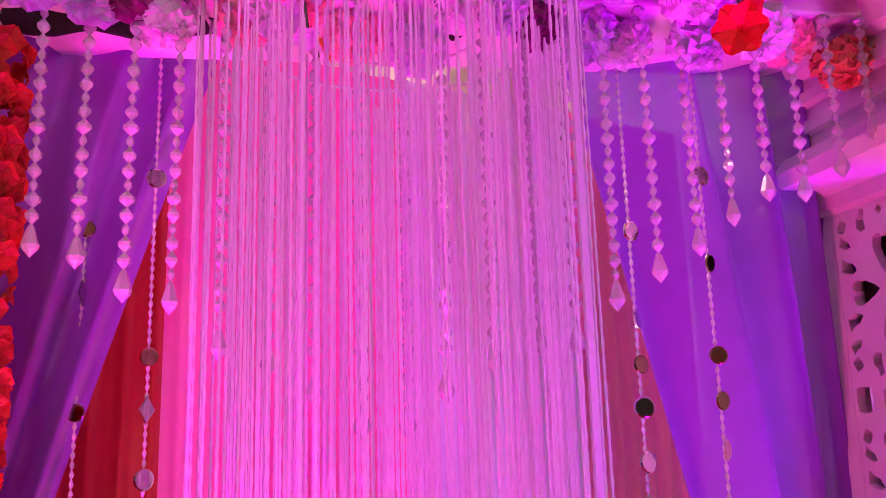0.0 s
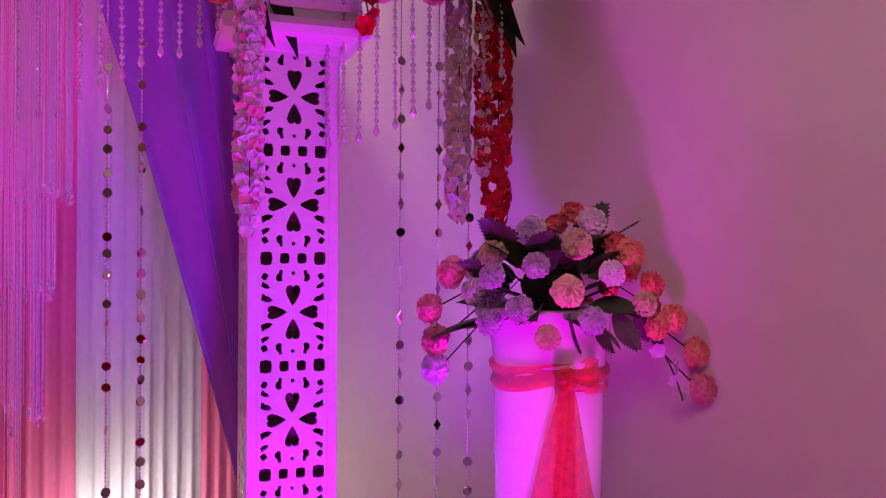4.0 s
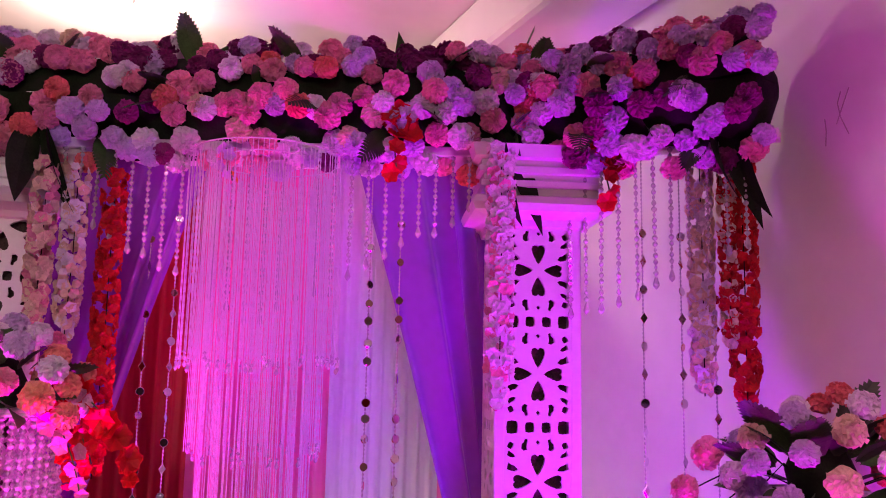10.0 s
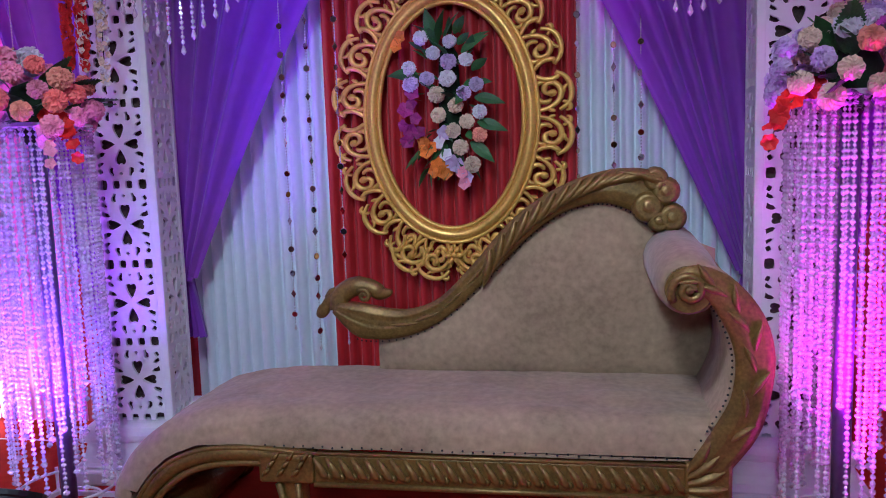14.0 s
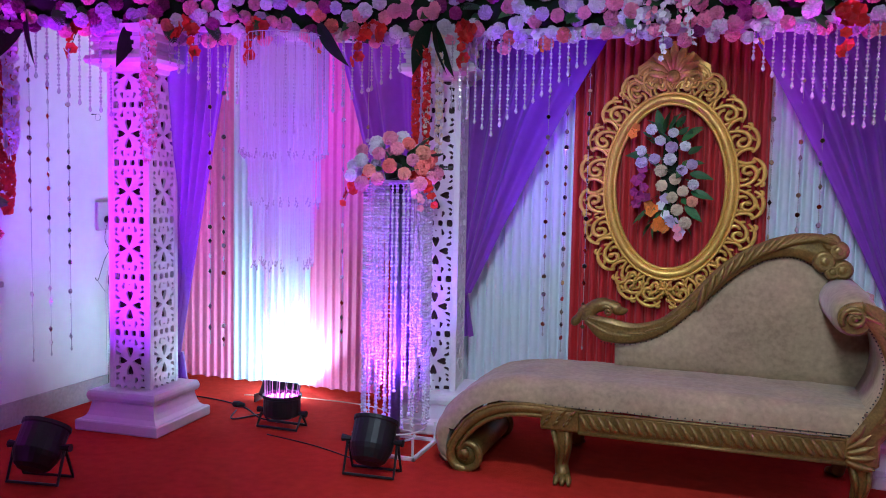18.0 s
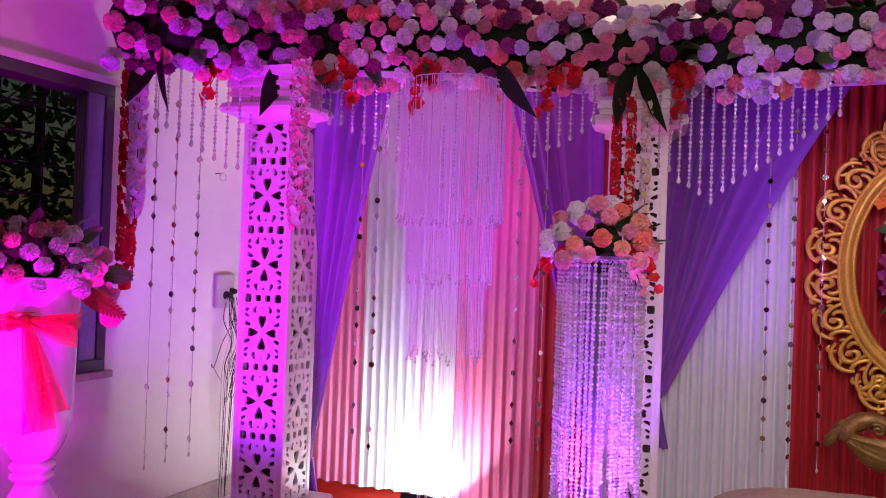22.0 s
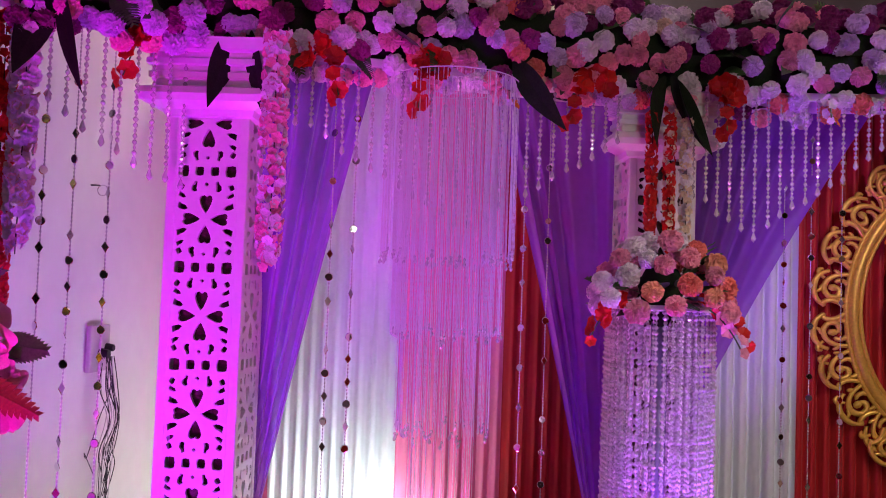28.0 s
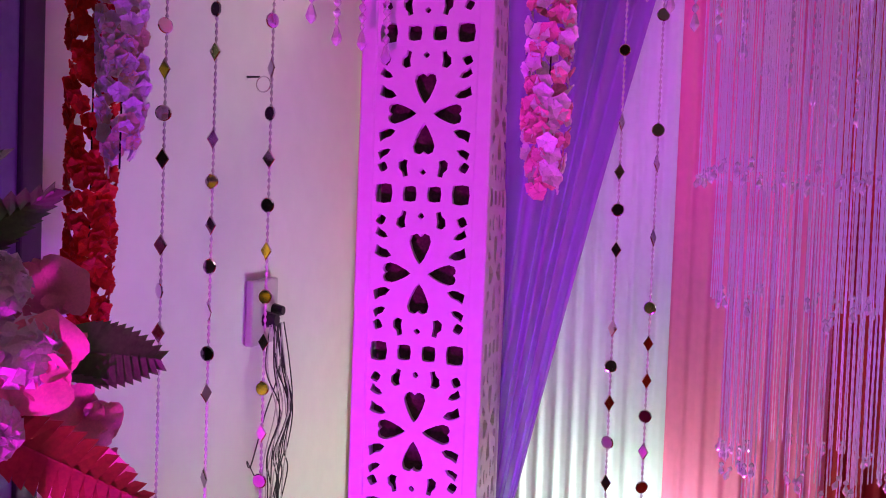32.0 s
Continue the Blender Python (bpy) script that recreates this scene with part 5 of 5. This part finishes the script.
for y, nm in ((SY0 + 0.005, "front_scroll"), (SY1 - 0.005, "back_scroll")):
    bm = tube([(p[0], y, p[1]) for p in path], [0.026] * 20 + [0.022] * 20 + [0.017] * (len(path) - 40), 8)
    tube([(p[0] + 0.02, y - 0.012, p[1] - 0.028) for p in path[:26]], 0.011, 6, bm)
    tube([(p[0] - 0.01, y - 0.014, p[1] + 0.018) for p in path[:30]], 0.008, 6, bm)
    tube([(-0.79, y - 0.022, 0.082), (-0.79, y + 0.02, 0.082)], 0.022, 10, bm)
    part(nm, bm, OLDGOLD, sofa, "carved gilt scroll at the foot end", True)
part("scroll_roll", tube([(-0.79, SY0 + 0.012, 0.070), (-0.79, SY1 - 0.012, 0.070)], 0.062, 18), OLDGOLD, sofa, "", True)
part("front_rail", box(-0.27, 0.80, SY0 - 0.012, SY0 + 0.03, 0.240, 0.332, 0.008), OLDGOLD, sofa, "gilt rail carved with slanted leaves")
bm = tube([(-0.024, 0, 0.036), (-0.006, -0.007, 0.014), (0.008, -0.008, -0.012), (0.020, -0.002, -0.026)], [0.005, 0.011, 0.012, 0.006], 6)
tube([(0.020, -0.008, -0.020), (0.020, 0.004, -0.020)], [0.008, 0.013], 8, bm)
FLUTE = mesh_of("carved_flute", bm, OLDGOLD, True)
for k in range(27):
    part("carved_flute", FLUTE, None, sofa, at=pose(-0.245 + 0.0385 * k, SY0 - 0.013, 0.286))
part("rail_bead", tube([(-0.27, SY0 - 0.012, 0.240), (0.80, SY0 - 0.012, 0.240)], 0.009, 6), OLDGOLD, sofa, "", True)
part("rail_bead", tube([(-0.42, SY0 - 0.012, 0.334), (0.80, SY0 - 0.012, 0.334)], 0.006, 6), OLDGOLD, sofa, "", True)
NAIL = mesh_of("upholstery_nail", lathe([(0.0, 0.003), (0.0026, 0.002), (0.0035, 0.0)], 6), BLACKMETAL, True)
for k in range(42):
    part("upholstery_nail", NAIL, None, sofa, at=facing((-0.42 + 0.0295 * k, SY0 - 0.004, 0.348 + 0.004 * (k % 2 == 0)), (0, -1, 0.2)))
part("back_rail", box(-0.27, 0.80, SY1 - 0.02, SY1 + 0.012, 0.248, 0.338, 0.008), OLDGOLD, sofa)
part("side_rail", box(0.80, 0.86, SY0 + 0.02, SY1, 0.25, 0.36, 0.008), OLDGOLD, sofa)


def claw_leg(s):
    bm = bmesh.new()
    tube(smooth_path([(0, 0, 0.335), (0.0, -0.004, 0.25), (0.012 * s, -0.01, 0.16), (0.004 * s, 0, 0.08), (0.016 * s, -0.02, 0.028)], 4), [0.062, 0.06, 0.058, 0.055, 0.05, 0.046, 0.044, 0.042, 0.040, 0.036, 0.034, 0.032, 0.031, 0.031, 0.032, 0.033, 0.030], 8, bm)
    for k in (-1, 0, 1):
        tube([(0.016 * s + 0.015 * k, -0.02, 0.035), (0.02 * s + 0.026 * k, -0.055, 0.026), (0.022 * s + 0.030 * k, -0.085, 0.010)], [0.018, 0.016, 0.008], 6, bm)
    for k in (-1, 1):
        tube([(0.030 * k, -0.045, 0.235), (0.012 * s + 0.022 * k, -0.05, 0.16), (0.004 * s + 0.012 * k, -0.032, 0.09)], [0.012, 0.010, 0.004], 6, bm)
    return bm


for x, s in ((-0.355, 1), (0.835, 1)):
    part("front_leg", claw_leg(s), OLDGOLD, sofa, "gilt claw foot", True, pose(x, SY0 + 0.045, 0))
    part("back_leg", claw_leg(s), OLDGOLD, sofa, "", True, pose(x, SY1 - 0.045, 0, 0, 0, 180))
part("corner_block", box(-0.44, -0.27, SY0 - 0.018, SY0 + 0.05, 0.240, 0.335, 0.010), OLDGOLD, sofa)
for k in range(9):
    part("carved_stud", tube([(-0.012, 0, -0.012), (0.0, -0.006, 0.0), (0.012, 0, 0.012)], [0.003, 0.008, 0.003], 5), OLDGOLD, sofa, "", True, pose(-0.415 + 0.015 * k, SY0 - 0.018, 0.275 + 0.024 * (k % 3)))
part("corner_block", box(0.775, 0.90, SY0 - 0.020, SY0 + 0.05, 0.235, 0.345, 0.010), OLDGOLD, sofa)
for k in range(5):
    part("carved_leaf", carved_blade(0.10, 0.034, 0.014), OLDGOLD, sofa, "", True, pose(0.785, SY0 - 0.020, 0.250 + 0.018 * k, 0, 22 - 17 * k, 0))
# back
LOWC = [(-0.335, 0.655), (-0.262, 0.580), (-0.182, 0.565), (-0.062, 0.582), (0.057, 0.642), (0.155, 0.729), (0.252, 0.824), (0.346, 0.917), (0.438, 0.981), (0.529, 1.012), (0.600, 1.011), (0.671, 0.981), (0.723, 0.935)]
HIGHC = [(-0.315, 0.690), (-0.215, 0.685), (-0.146, 0.672), (-0.069, 0.670), (0.039, 0.710), (0.157, 0.825), (0.263, 0.946), (0.366, 1.028), (0.476, 1.086), (0.574, 1.115), (0.653, 1.122), (0.731, 1.105), (0.790, 1.050)]
crest = [p for p in smooth_path([(x, 0, z) for x, z in LOWC[2:]], 5)]
back = [(p.x, p.z + 0.015) for p in crest] + [(0.78, 0.88), (0.80, 0.80), (0.80, 0.60), (0.80, 0.43), (0.4, 0.43), (-0.185, 0.43)]
part("backrest", cushion(back[::-1], -0.60, -0.50, 0.004, 3), VELVET, sofa, "padded beige velvet back", True)


def back_pad(u, v):
    x = -0.188 + 1.11 * u
    k = min(range(len(crest)), key=lambda i: abs(crest[i].x - x))
    zt = crest[k].z + 0.012 if x < 0.72 else 0.94 - (x - 0.72) * 0.4
    e = (math.sin(math.pi * min(1, max(0, u))) * math.sin(math.pi * v)) ** 0.42 if 0 < u < 1 and 0 < v < 1 else 0
    return (x, -0.598 - 0.055 * e - 0.005 * noise.noise(Vector((x * 7, 0, v * 4))), 0.44 + (zt - 0.44) * v)


part("back_cushion", grid(56, 20, back_pad), VELVET, sofa, "padded beige velvet front of the back", True)
part("crest_rail", band(LOWC, HIGHC, -0.640, -0.545, 0.012, 5, 0.006), OLDGOLD, sofa, "carved gilt rail along the curved back", True)
hi = smooth_path([(x, 0, z) for x, z in HIGHC], 5)
lo = smooth_path([(x, 0, z) for x, z in LOWC], 5)
for k in range(6, len(lo) - 2, 1):
    p = lo[k]
    part("upholstery_nail", NAIL, None, sofa, at=facing((p.x, -0.652, p.z - 0.004), (0, -1, 0)))
BLADE = mesh_of("carved_leaf", carved_blade(0.125, 0.040, 0.034), OLDGOLD, True)
for k in range(27, 59, 2):
    p, q = hi[k], hi[k + 1]
    ang = math.degrees(math.atan2(q.z - p.z, q.x - p.x))
    part("carved_leaf", BLADE, None, sofa, at=pose(p.x + 0.012, -0.648, p.z - 0.004, 0, 180 - ang - 38, 0) @ Matrix.Diagonal((1, 1, -1, 1)))
for k in range(12, 30, 4):
    p, q = hi[k].lerp(lo[k], 0.5), hi[k + 1].lerp(lo[k + 1], 0.5)
    ang = math.degrees(math.atan2(q.z - p.z, q.x - p.x))
    part("carved_leaf", BLADE, None, sofa, at=pose(p.x, -0.650, p.z, 0, -ang + 4, 0) @ Matrix.Diagonal((0.7, 0.35, 0.4, 1)))
for cx, cz, r in ((0.712, 1.000, 0.052), (0.765, 1.048, 0.046), (0.785, 0.965, 0.046), (0.735, 1.085, 0.040), (0.745, 0.955, 0.035)):
    bm = lathe([(0, -0.026), (r * 0.28, -0.028), (r * 0.42, -0.016), (r * 0.60, -0.026), (r * 0.86, -0.018), (r, 0.0), (r * 0.95, 0.07), (0, 0.075)], 16)
    part("crest_flower", bm, OLDGOLD, sofa, "carved gilt flower lobe at the top of the back", True, pose(cx, -0.645, cz, 270))
# head-shaped finial
bm = bmesh.new()
tube(smooth_path([(-0.325, -0.592, 0.660), (-0.318, -0.592, 0.705), (-0.270, -0.592, 0.738), (-0.215, -0.592, 0.738), (-0.170, -0.592, 0.715), (-0.135, -0.592, 0.722)], 4), [0.036] * 5 + [0.034] * 6 + [0.030] * 5 + [0.024, 0.020, 0.016, 0.012, 0.006], 8, bm)
tube(smooth_path([(-0.300, -0.592, 0.700), (-0.352, -0.592, 0.690), (-0.378, -0.592, 0.660), (-0.400, -0.592, 0.632)], 4), [0.034, 0.032, 0.030, 0.028, 0.024, 0.021, 0.020, 0.020, 0.022, 0.022, 0.020, 0.016, 0.010], 8, bm)
tube([(-0.330, -0.592, 0.722), (-0.350, -0.592, 0.716), (-0.372, -0.592, 0.700)], [0.018, 0.016, 0.006], 6, bm)
tube([Vector((-0.225, -0.632, 0.712)) + Vector(p) for p in spiral(0.006, 1.4, 18, 0.17)], 0.008, 6, bm)
part("finial", bm, OLDGOLD, sofa, "carved gilt scroll like a bird's head", True)
# arm
OUT = [(0.875, 0.30), (0.963, 0.421), (0.997, 0.547), (1.002, 0.655), (0.972, 0.753), (0.907, 0.836), (0.840, 0.874), (0.785, 0.880), (0.740, 0.855)]
INN = [(0.785, 0.335), (0.854, 0.449), (0.893, 0.529), (0.903, 0.622), (0.885, 0.699), (0.848, 0.768), (0.825, 0.795), (0.800, 0.812), (0.780, 0.818)]
outer, inner = smooth_path([(x, 0, z) for x, z in OUT], 5), smooth_path([(x, 0, z) for x, z in INN], 5)
part("arm_pad", band([(x - 0.002, z) for x, z in INN[:8]], [(x - 0.005, z + 0.004) for x, z in OUT[:8]], SY0 + 0.016, SY1, 0.0), VELVET, sofa, "rolled beige velvet arm", True)
part("arm_roll", tube([(0.79, SY0 + 0.012, 0.815), (0.79, SY0 + 0.03, 0.818), (0.79, SY0 + 0.08, 0.824), (0.79, SY0 + 0.2, 0.830), (0.79, SY1 - 0.02, 0.836), (0.79, SY1, 0.836)], [0.066, 0.080, 0.088, 0.092, 0.094, 0.07], 24), VELVET, sofa, "", True)
for y, nm in ((SY0, "arm_post"), (SY1 + 0.03, "rear_arm_post")):
    part(nm, band(INN, OUT, y - 0.012, y + 0.022, 0.012, 5, 0.005), OLDGOLD, sofa, "carved gilt arm front ending in a volute", True)
bm = tube([Vector((0.785, SY0 - 0.022, 0.816)) + Vector(p) for p in spiral(0.012, 1.6, 30, 0.145)], 0.0115, 8)
tube([(0.785, SY0 - 0.034, 0.816), (0.785, SY0, 0.816)], [0.010, 0.016], 10, bm)
part("volute", bm, OLDGOLD, sofa, "carved gilt volute", True)
part("volute_plate", tube([(0.785, SY0 - 0.012, 0.816), (0.785, SY0 + 0.02, 0.816)], 0.062, 20), OLDGOLD, sofa, "", False)
for k in range(4, 32, 3):
    p, q = outer[k].lerp(inner[k], 0.5), outer[k + 1].lerp(inner[k + 1], 0.5)
    ang = math.degrees(math.atan2(q.z - p.z, q.x - p.x))
    part("carved_leaf", BLADE, None, sofa, at=pose(p.x, SY0 - 0.020, p.z, 0, -ang + 14 * (-1 if k % 2 else 1), 0) @ Matrix.Diagonal((0.6, 0.45, 0.6 * (1 if k % 2 else -1), 1)))
for k in range(1, 34, 1):
    p = inner[k]
    part("upholstery_nail", NAIL, None, sofa, at=facing((p.x - 0.005, SY0 + 0.004, p.z), (0, -1, 0)))


# ---- stage lamps ----
def par_can(x, y, aim, tint, label, power=6.0, back=0.105, high=0.155):
    """A black stage light on a hoop stand, its lens towards aim."""
    root = thing("stage_light", pose(x, y, 0), label, "stage light", "stage lights")
    c = Vector((0, 0, high))
    d = (Vector(aim) - Vector((x, y, high))).normalized()
    m = facing(c, d)
    part("can", lathe([(0.0, -back), (0.055, -back), (0.075, -back + 0.015), (0.092, -back * 0.5), (0.098, -back * 0.3), (0.098, 0.075), (0.104, 0.080), (0.104, 0.095), (0.094, 0.095), (0.094, 0.070), (0.0, 0.068)], 24), BLACKMETAL, root, "", False, m)
    lens = material("stage_lens", (0.3, 0.2, 0.35), 0.3, emit=tint, power=power)
    part("lens_plate", lathe([(0.0, 0.071), (0.092, 0.071), (0.092, 0.074), (0.0, 0.075)], 24), BLACKMETAL, root, "", False, m)
    bead = lathe([(0.0, 0.006), (0.007, 0.005), (0.010, 0.0)], 8)
    bead = mesh_of("led_lens", bead, lens, True)
    for r, k0 in ((0.0, 1), (0.030, 6), (0.058, 12), (0.080, 17)):
        for k in range(k0):
            a = k * math.tau / k0
            part("led_lens", bead, None, root, at=m @ pose(r * math.cos(a), r * math.sin(a), 0.076))
    flat = Vector((d.x, d.y, 0)).normalized() if Vector((d.x, d.y, 0)).length > 0.05 else Vector((0, 1, 0))
    side = Vector((flat.y, -flat.x, 0))
    turn = math.degrees(math.atan2(side.y, side.x))
    for s, nm in ((-1, "yoke"), (1, "stand_hoop")):
        pts = [(-0.118, 0, high), (-0.118, s * 0.055, 0.010), (0.118, s * 0.055, 0.010), (0.118, 0, high)]
        part(nm, tube(pts, 0.0075, 6), BLACKMETAL, root, "", False, pose(0, 0, 0, 0, 0, turn))
    for s in (-1, 1):
        part("knob", tube([(s * 0.10, 0, high), (s * 0.145, 0, high)], [0.010, 0.018], 8), BLACKMETAL, root, "", False, pose(0, 0, 0, 0, 0, turn))
    part("rating_plate", box(-0.022, 0.022, -0.0015, 0.0015, -0.008, 0.008), F_WHITE, root, "small white rating label", False, m @ pose(0, -0.0995, 0.02))
    return root


for key, ((lx, ly), aim, watts, color, degrees) in LAMPS.items():
    par_can(lx, ly, aim, color, "black stage light glowing " + ("violet" if color[0] < 0.6 else "magenta") + " on the red carpet", 12.0, *((0.035, 0.085) if "bay" in key else (0.105, 0.155)))


def flood(x, y, turn, label):
    root = thing("flood_light", pose(x, y, 0, 0, 0, turn), label, "flood light", "flood lights")
    part("housing", box(-0.12, 0.12, -0.05, 0.0, 0.015, 0.115, 0.008), BLACKMETAL, root, "", False, pose(0, 0, 0, -35))
    glow = material("flood_glass", (0.8, 0.8, 0.8), 0.3, emit=COOL, power=25.0)
    part("glass", box(-0.10, 0.10, 0.001, 0.004, 0.03, 0.10), glow, root, "glowing white glass", False, pose(0, 0, 0, -35))
    for s in (-1, 1):
        part("bracket", box(s * 0.125 - 0.004, s * 0.125 + 0.004, -0.06, 0.03, 0.0, 0.05, 0.002), BLACKMETAL, root)
    return root


flood(-2.18, -0.36, 0, "black flood light on the carpet shining white up the curtain")
flood(2.36, -0.30, 0, "black flood light on the carpet shining white up the curtain")


# ---- window, socket, cables ----
win = thing("window_1", pose(-XW, (WY0 + WY1) / 2, WZ0), "wide dark framed window with iron bars and night trees outside", "window")
tagged(win, kind="structure")
wl, wh = WY1 - WY0, WZ1 - WZ0
for y0, y1, z0, z1 in ((-wl / 2, wl / 2, 0.0, 0.05), (-wl / 2, wl / 2, wh - 0.05, wh), (-wl / 2, -wl / 2 + 0.05, 0.05, wh - 0.05), (wl / 2 - 0.05, wl / 2, 0.05, wh - 0.05), (-0.025, 0.025, 0.05, wh - 0.05)):
    part("frame_bar", box(-0.12, 0.012, y0, y1, z0, z1, 0.004), DARKWOOD, win)
for k in range(4):
    part("sash_edge", box(-0.10 + 0.03 * k, -0.085 + 0.03 * k, wl / 2 - 0.10 - 0.012 * k, wl / 2 - 0.05, 0.05, wh - 0.05, 0.002), SASHMETAL, win)
for k in range(1, 10):
    part("iron_bar", tube([(-0.15, -wl / 2, wh * k / 10), (-0.15, wl / 2, wh * k / 10)], 0.006, 6), BLACKMETAL, win)
for k in range(1, 9):
    part("iron_bar", tube([(-0.158, -wl / 2 + wl * k / 9, 0), (-0.158, -wl / 2 + wl * k / 9, wh)], 0.006, 6), BLACKMETAL, win)
part("sill", box(-0.02, 0.03, -wl / 2 - 0.03, wl / 2 + 0.03, -0.03, 0.0, 0.004), SKIRT, win)
part("lintel_trim", box(-0.001, 0.018, -wl / 2 - 0.03, wl / 2 + 0.03, wh, wh + 0.03, 0.003), WALL, win)
for k, (yy, xx, hh) in enumerate(((-1.9, -4.6, 2.4), (-2.9, -5.2, 3.2), (-0.9, -5.4, 3.3), (-3.9, -4.9, 2.8), (-2.2, -6.4, 4.4), (0.3, -6.2, 3.8), (-4.6, -6.4, 4.2), (1.4, -7.0, 4.4), (-3.2, -7.6, 5.2), (-0.4, -7.6, 5.2))):
    sh = thing("garden_shrub", pose(xx, yy, -0.3), "dark leafy shrub outside the window at dusk", "shrub", "garden shrubs")
    part("stem", tube([(0, 0, 0), (0.05, 0.05, hh * 0.5), (0, 0.1, hh * 0.8)], [0.05, 0.04, 0.02], 6), LEAFDARK, sh)
    rnd = random.Random(k)
    bm = bmesh.new()
    for j in range(900):
        a, e, r = rnd.uniform(0, math.tau), rnd.uniform(-1, 1), rnd.uniform(0.35, 0.75) * hh * 0.45
        p = Vector((r * math.cos(a) * math.sqrt(1 - e * e), r * math.sin(a) * math.sqrt(1 - e * e) * 1.1, hh * 0.6 + r * e * 1.2))
        d = Vector((rnd.uniform(-1, 1), rnd.uniform(-1, 1), rnd.uniform(-0.8, 0.4))).normalized()
        s = d.orthogonal().normalized()
        L, w = rnd.uniform(0.10, 0.22), rnd.uniform(0.02, 0.035)
        v = [bm.verts.new(p), bm.verts.new(p + d * L * 0.5 + s * w), bm.verts.new(p + d * L), bm.verts.new(p + d * L * 0.5 - s * w)]
        bm.faces.new(v)
    tagged(part("foliage", bm, LEAF, sh), kind="stuff")
tagged(new("ground", mesh_of("ground", box(-60, -XW - 0.2, -40, 40, -0.6, -0.3), SOIL)), "dark garden soil outside the window", "ground", kind="structure")

sock = thing("wall_socket", pose(-XW, -0.640, 1.085), "white switch board with black plugs and hanging wires", "socket")
part("plate", box(0.0, 0.022, -0.070, 0.070, -0.085, 0.085, 0.006), PLASTIC, sock)
part("plug", tube([(0.022, 0.0, -0.02), (0.055, 0.0, -0.02)], [0.022, 0.016], 10), BLACKMETAL, sock)
part("plug", tube([(0.022, 0.045, 0.0), (0.05, 0.045, 0.0)], [0.018, 0.012], 10), BLACKMETAL, sock)
WRN = random.Random(3)
for k in range(16):
    y0 = WRN.uniform(-0.03, 0.06)
    sag = WRN.uniform(-0.05, 0.05) if k % 4 else WRN.uniform(-0.14, 0.14)
    low = -1.06 if k % 3 else WRN.uniform(-0.7, -0.4)
    pts = [(0.05, y0, -0.03), (0.055, y0 + WRN.uniform(-0.03, 0.03), -0.14), (0.06 + WRN.uniform(0, 0.03), y0 + sag * 0.5, -0.25), (0.05, y0 + sag + WRN.uniform(-0.03, 0.03), -0.37), (0.05, y0 + sag, -0.5 if low < -0.8 else low * 0.8), (0.04, y0 + sag * 0.3, low)]
    part("wire", tube([tuple(p) for p in smooth_path(pts, 6)], 0.0017, 4), (BLACKMETAL, PLASTIC, BLACKMETAL)[k % 3], sock)


def cable(pts, mat, label, r=0.0045):
    p = smooth_path([(x, y, r if z is None else z) for x, y, z in pts], 8)
    return tagged(new("power_cable", mesh_of("power_cable", tube([tuple(q) for q in p], r, 6), mat, True)), label, "cable", "floor cables")


cable([(-3.12, -0.60, None), (-2.75, -0.45, None), (-2.35, -0.52, None), (-2.10, -0.70, None), (-2.0, -0.72, None)], BLACKMETAL, "black power cable lying on the red carpet")
cable([(-2.30, -0.62, None), (-2.22, -0.78, None), (-2.12, -0.62, None), (-2.05, -0.50, None), (-2.18, -0.42, None)], BLACKMETAL, "black power cable curled on the red carpet")
cable([(-2.45, -0.30, None), (-2.1, -0.22, None), (-1.6, -0.25, None), (-1.35, -0.5, None)], CREAMWIRE, "thin cream cable along the curtain hem", 0.003)
cable([(-1.9, -0.95, None), (-1.6, -1.02, None), (-1.35, -1.12, None), (-1.18, -1.20, None)], BLACKMETAL, "thin black cable between the stage lights", 0.003)
cable([(1.33, -1.20, None), (1.45, -1.05, None), (1.62, -1.22, None), (1.55, -1.34, None), (1.40, -1.30, None)], BLACKMETAL, "black power cable curled beside a stage light", 0.006)
cable([(1.30, -1.12, None), (1.55, -0.92, None), (1.80, -0.86, None), (1.88, -0.80, None)], BLACKMETAL, "black power cable between the stage lights", 0.005)
cable([(2.05, -0.70, None), (2.25, -0.5, None), (2.6, -0.45, None), (3.0, -0.35, None)], BLACKMETAL, "black power cable lying on the red carpet", 0.005)
plug = thing("cable_plug", pose(-2.33, -0.55, 0), "black plug and socket joint lying on the carpet", "plug")
part("body", tube([(-0.03, 0, 0.018), (0.0, 0, 0.018), (0.035, 0.01, 0.016)], [0.018, 0.020, 0.010], 8), BLACKMETAL, plug)

for lamp in GLOWPARTS:
    part("trim_ring", lathe([(0.075, 0.026), (0.095, 0.026), (0.095, 0.012), (0.075, 0.006)], 24), WHITEPAINT, lamp, "", True)
    part("diffuser", lathe([(0.0, 0.012), (0.076, 0.016), (0.076, 0.026), (0.0, 0.026)], 24), material("warm_diffuser", (0.8, 0.8, 0.75), 0.4, emit=(1.0, 0.85, 0.6), power=6.0), lamp, "glowing warm disc", True)
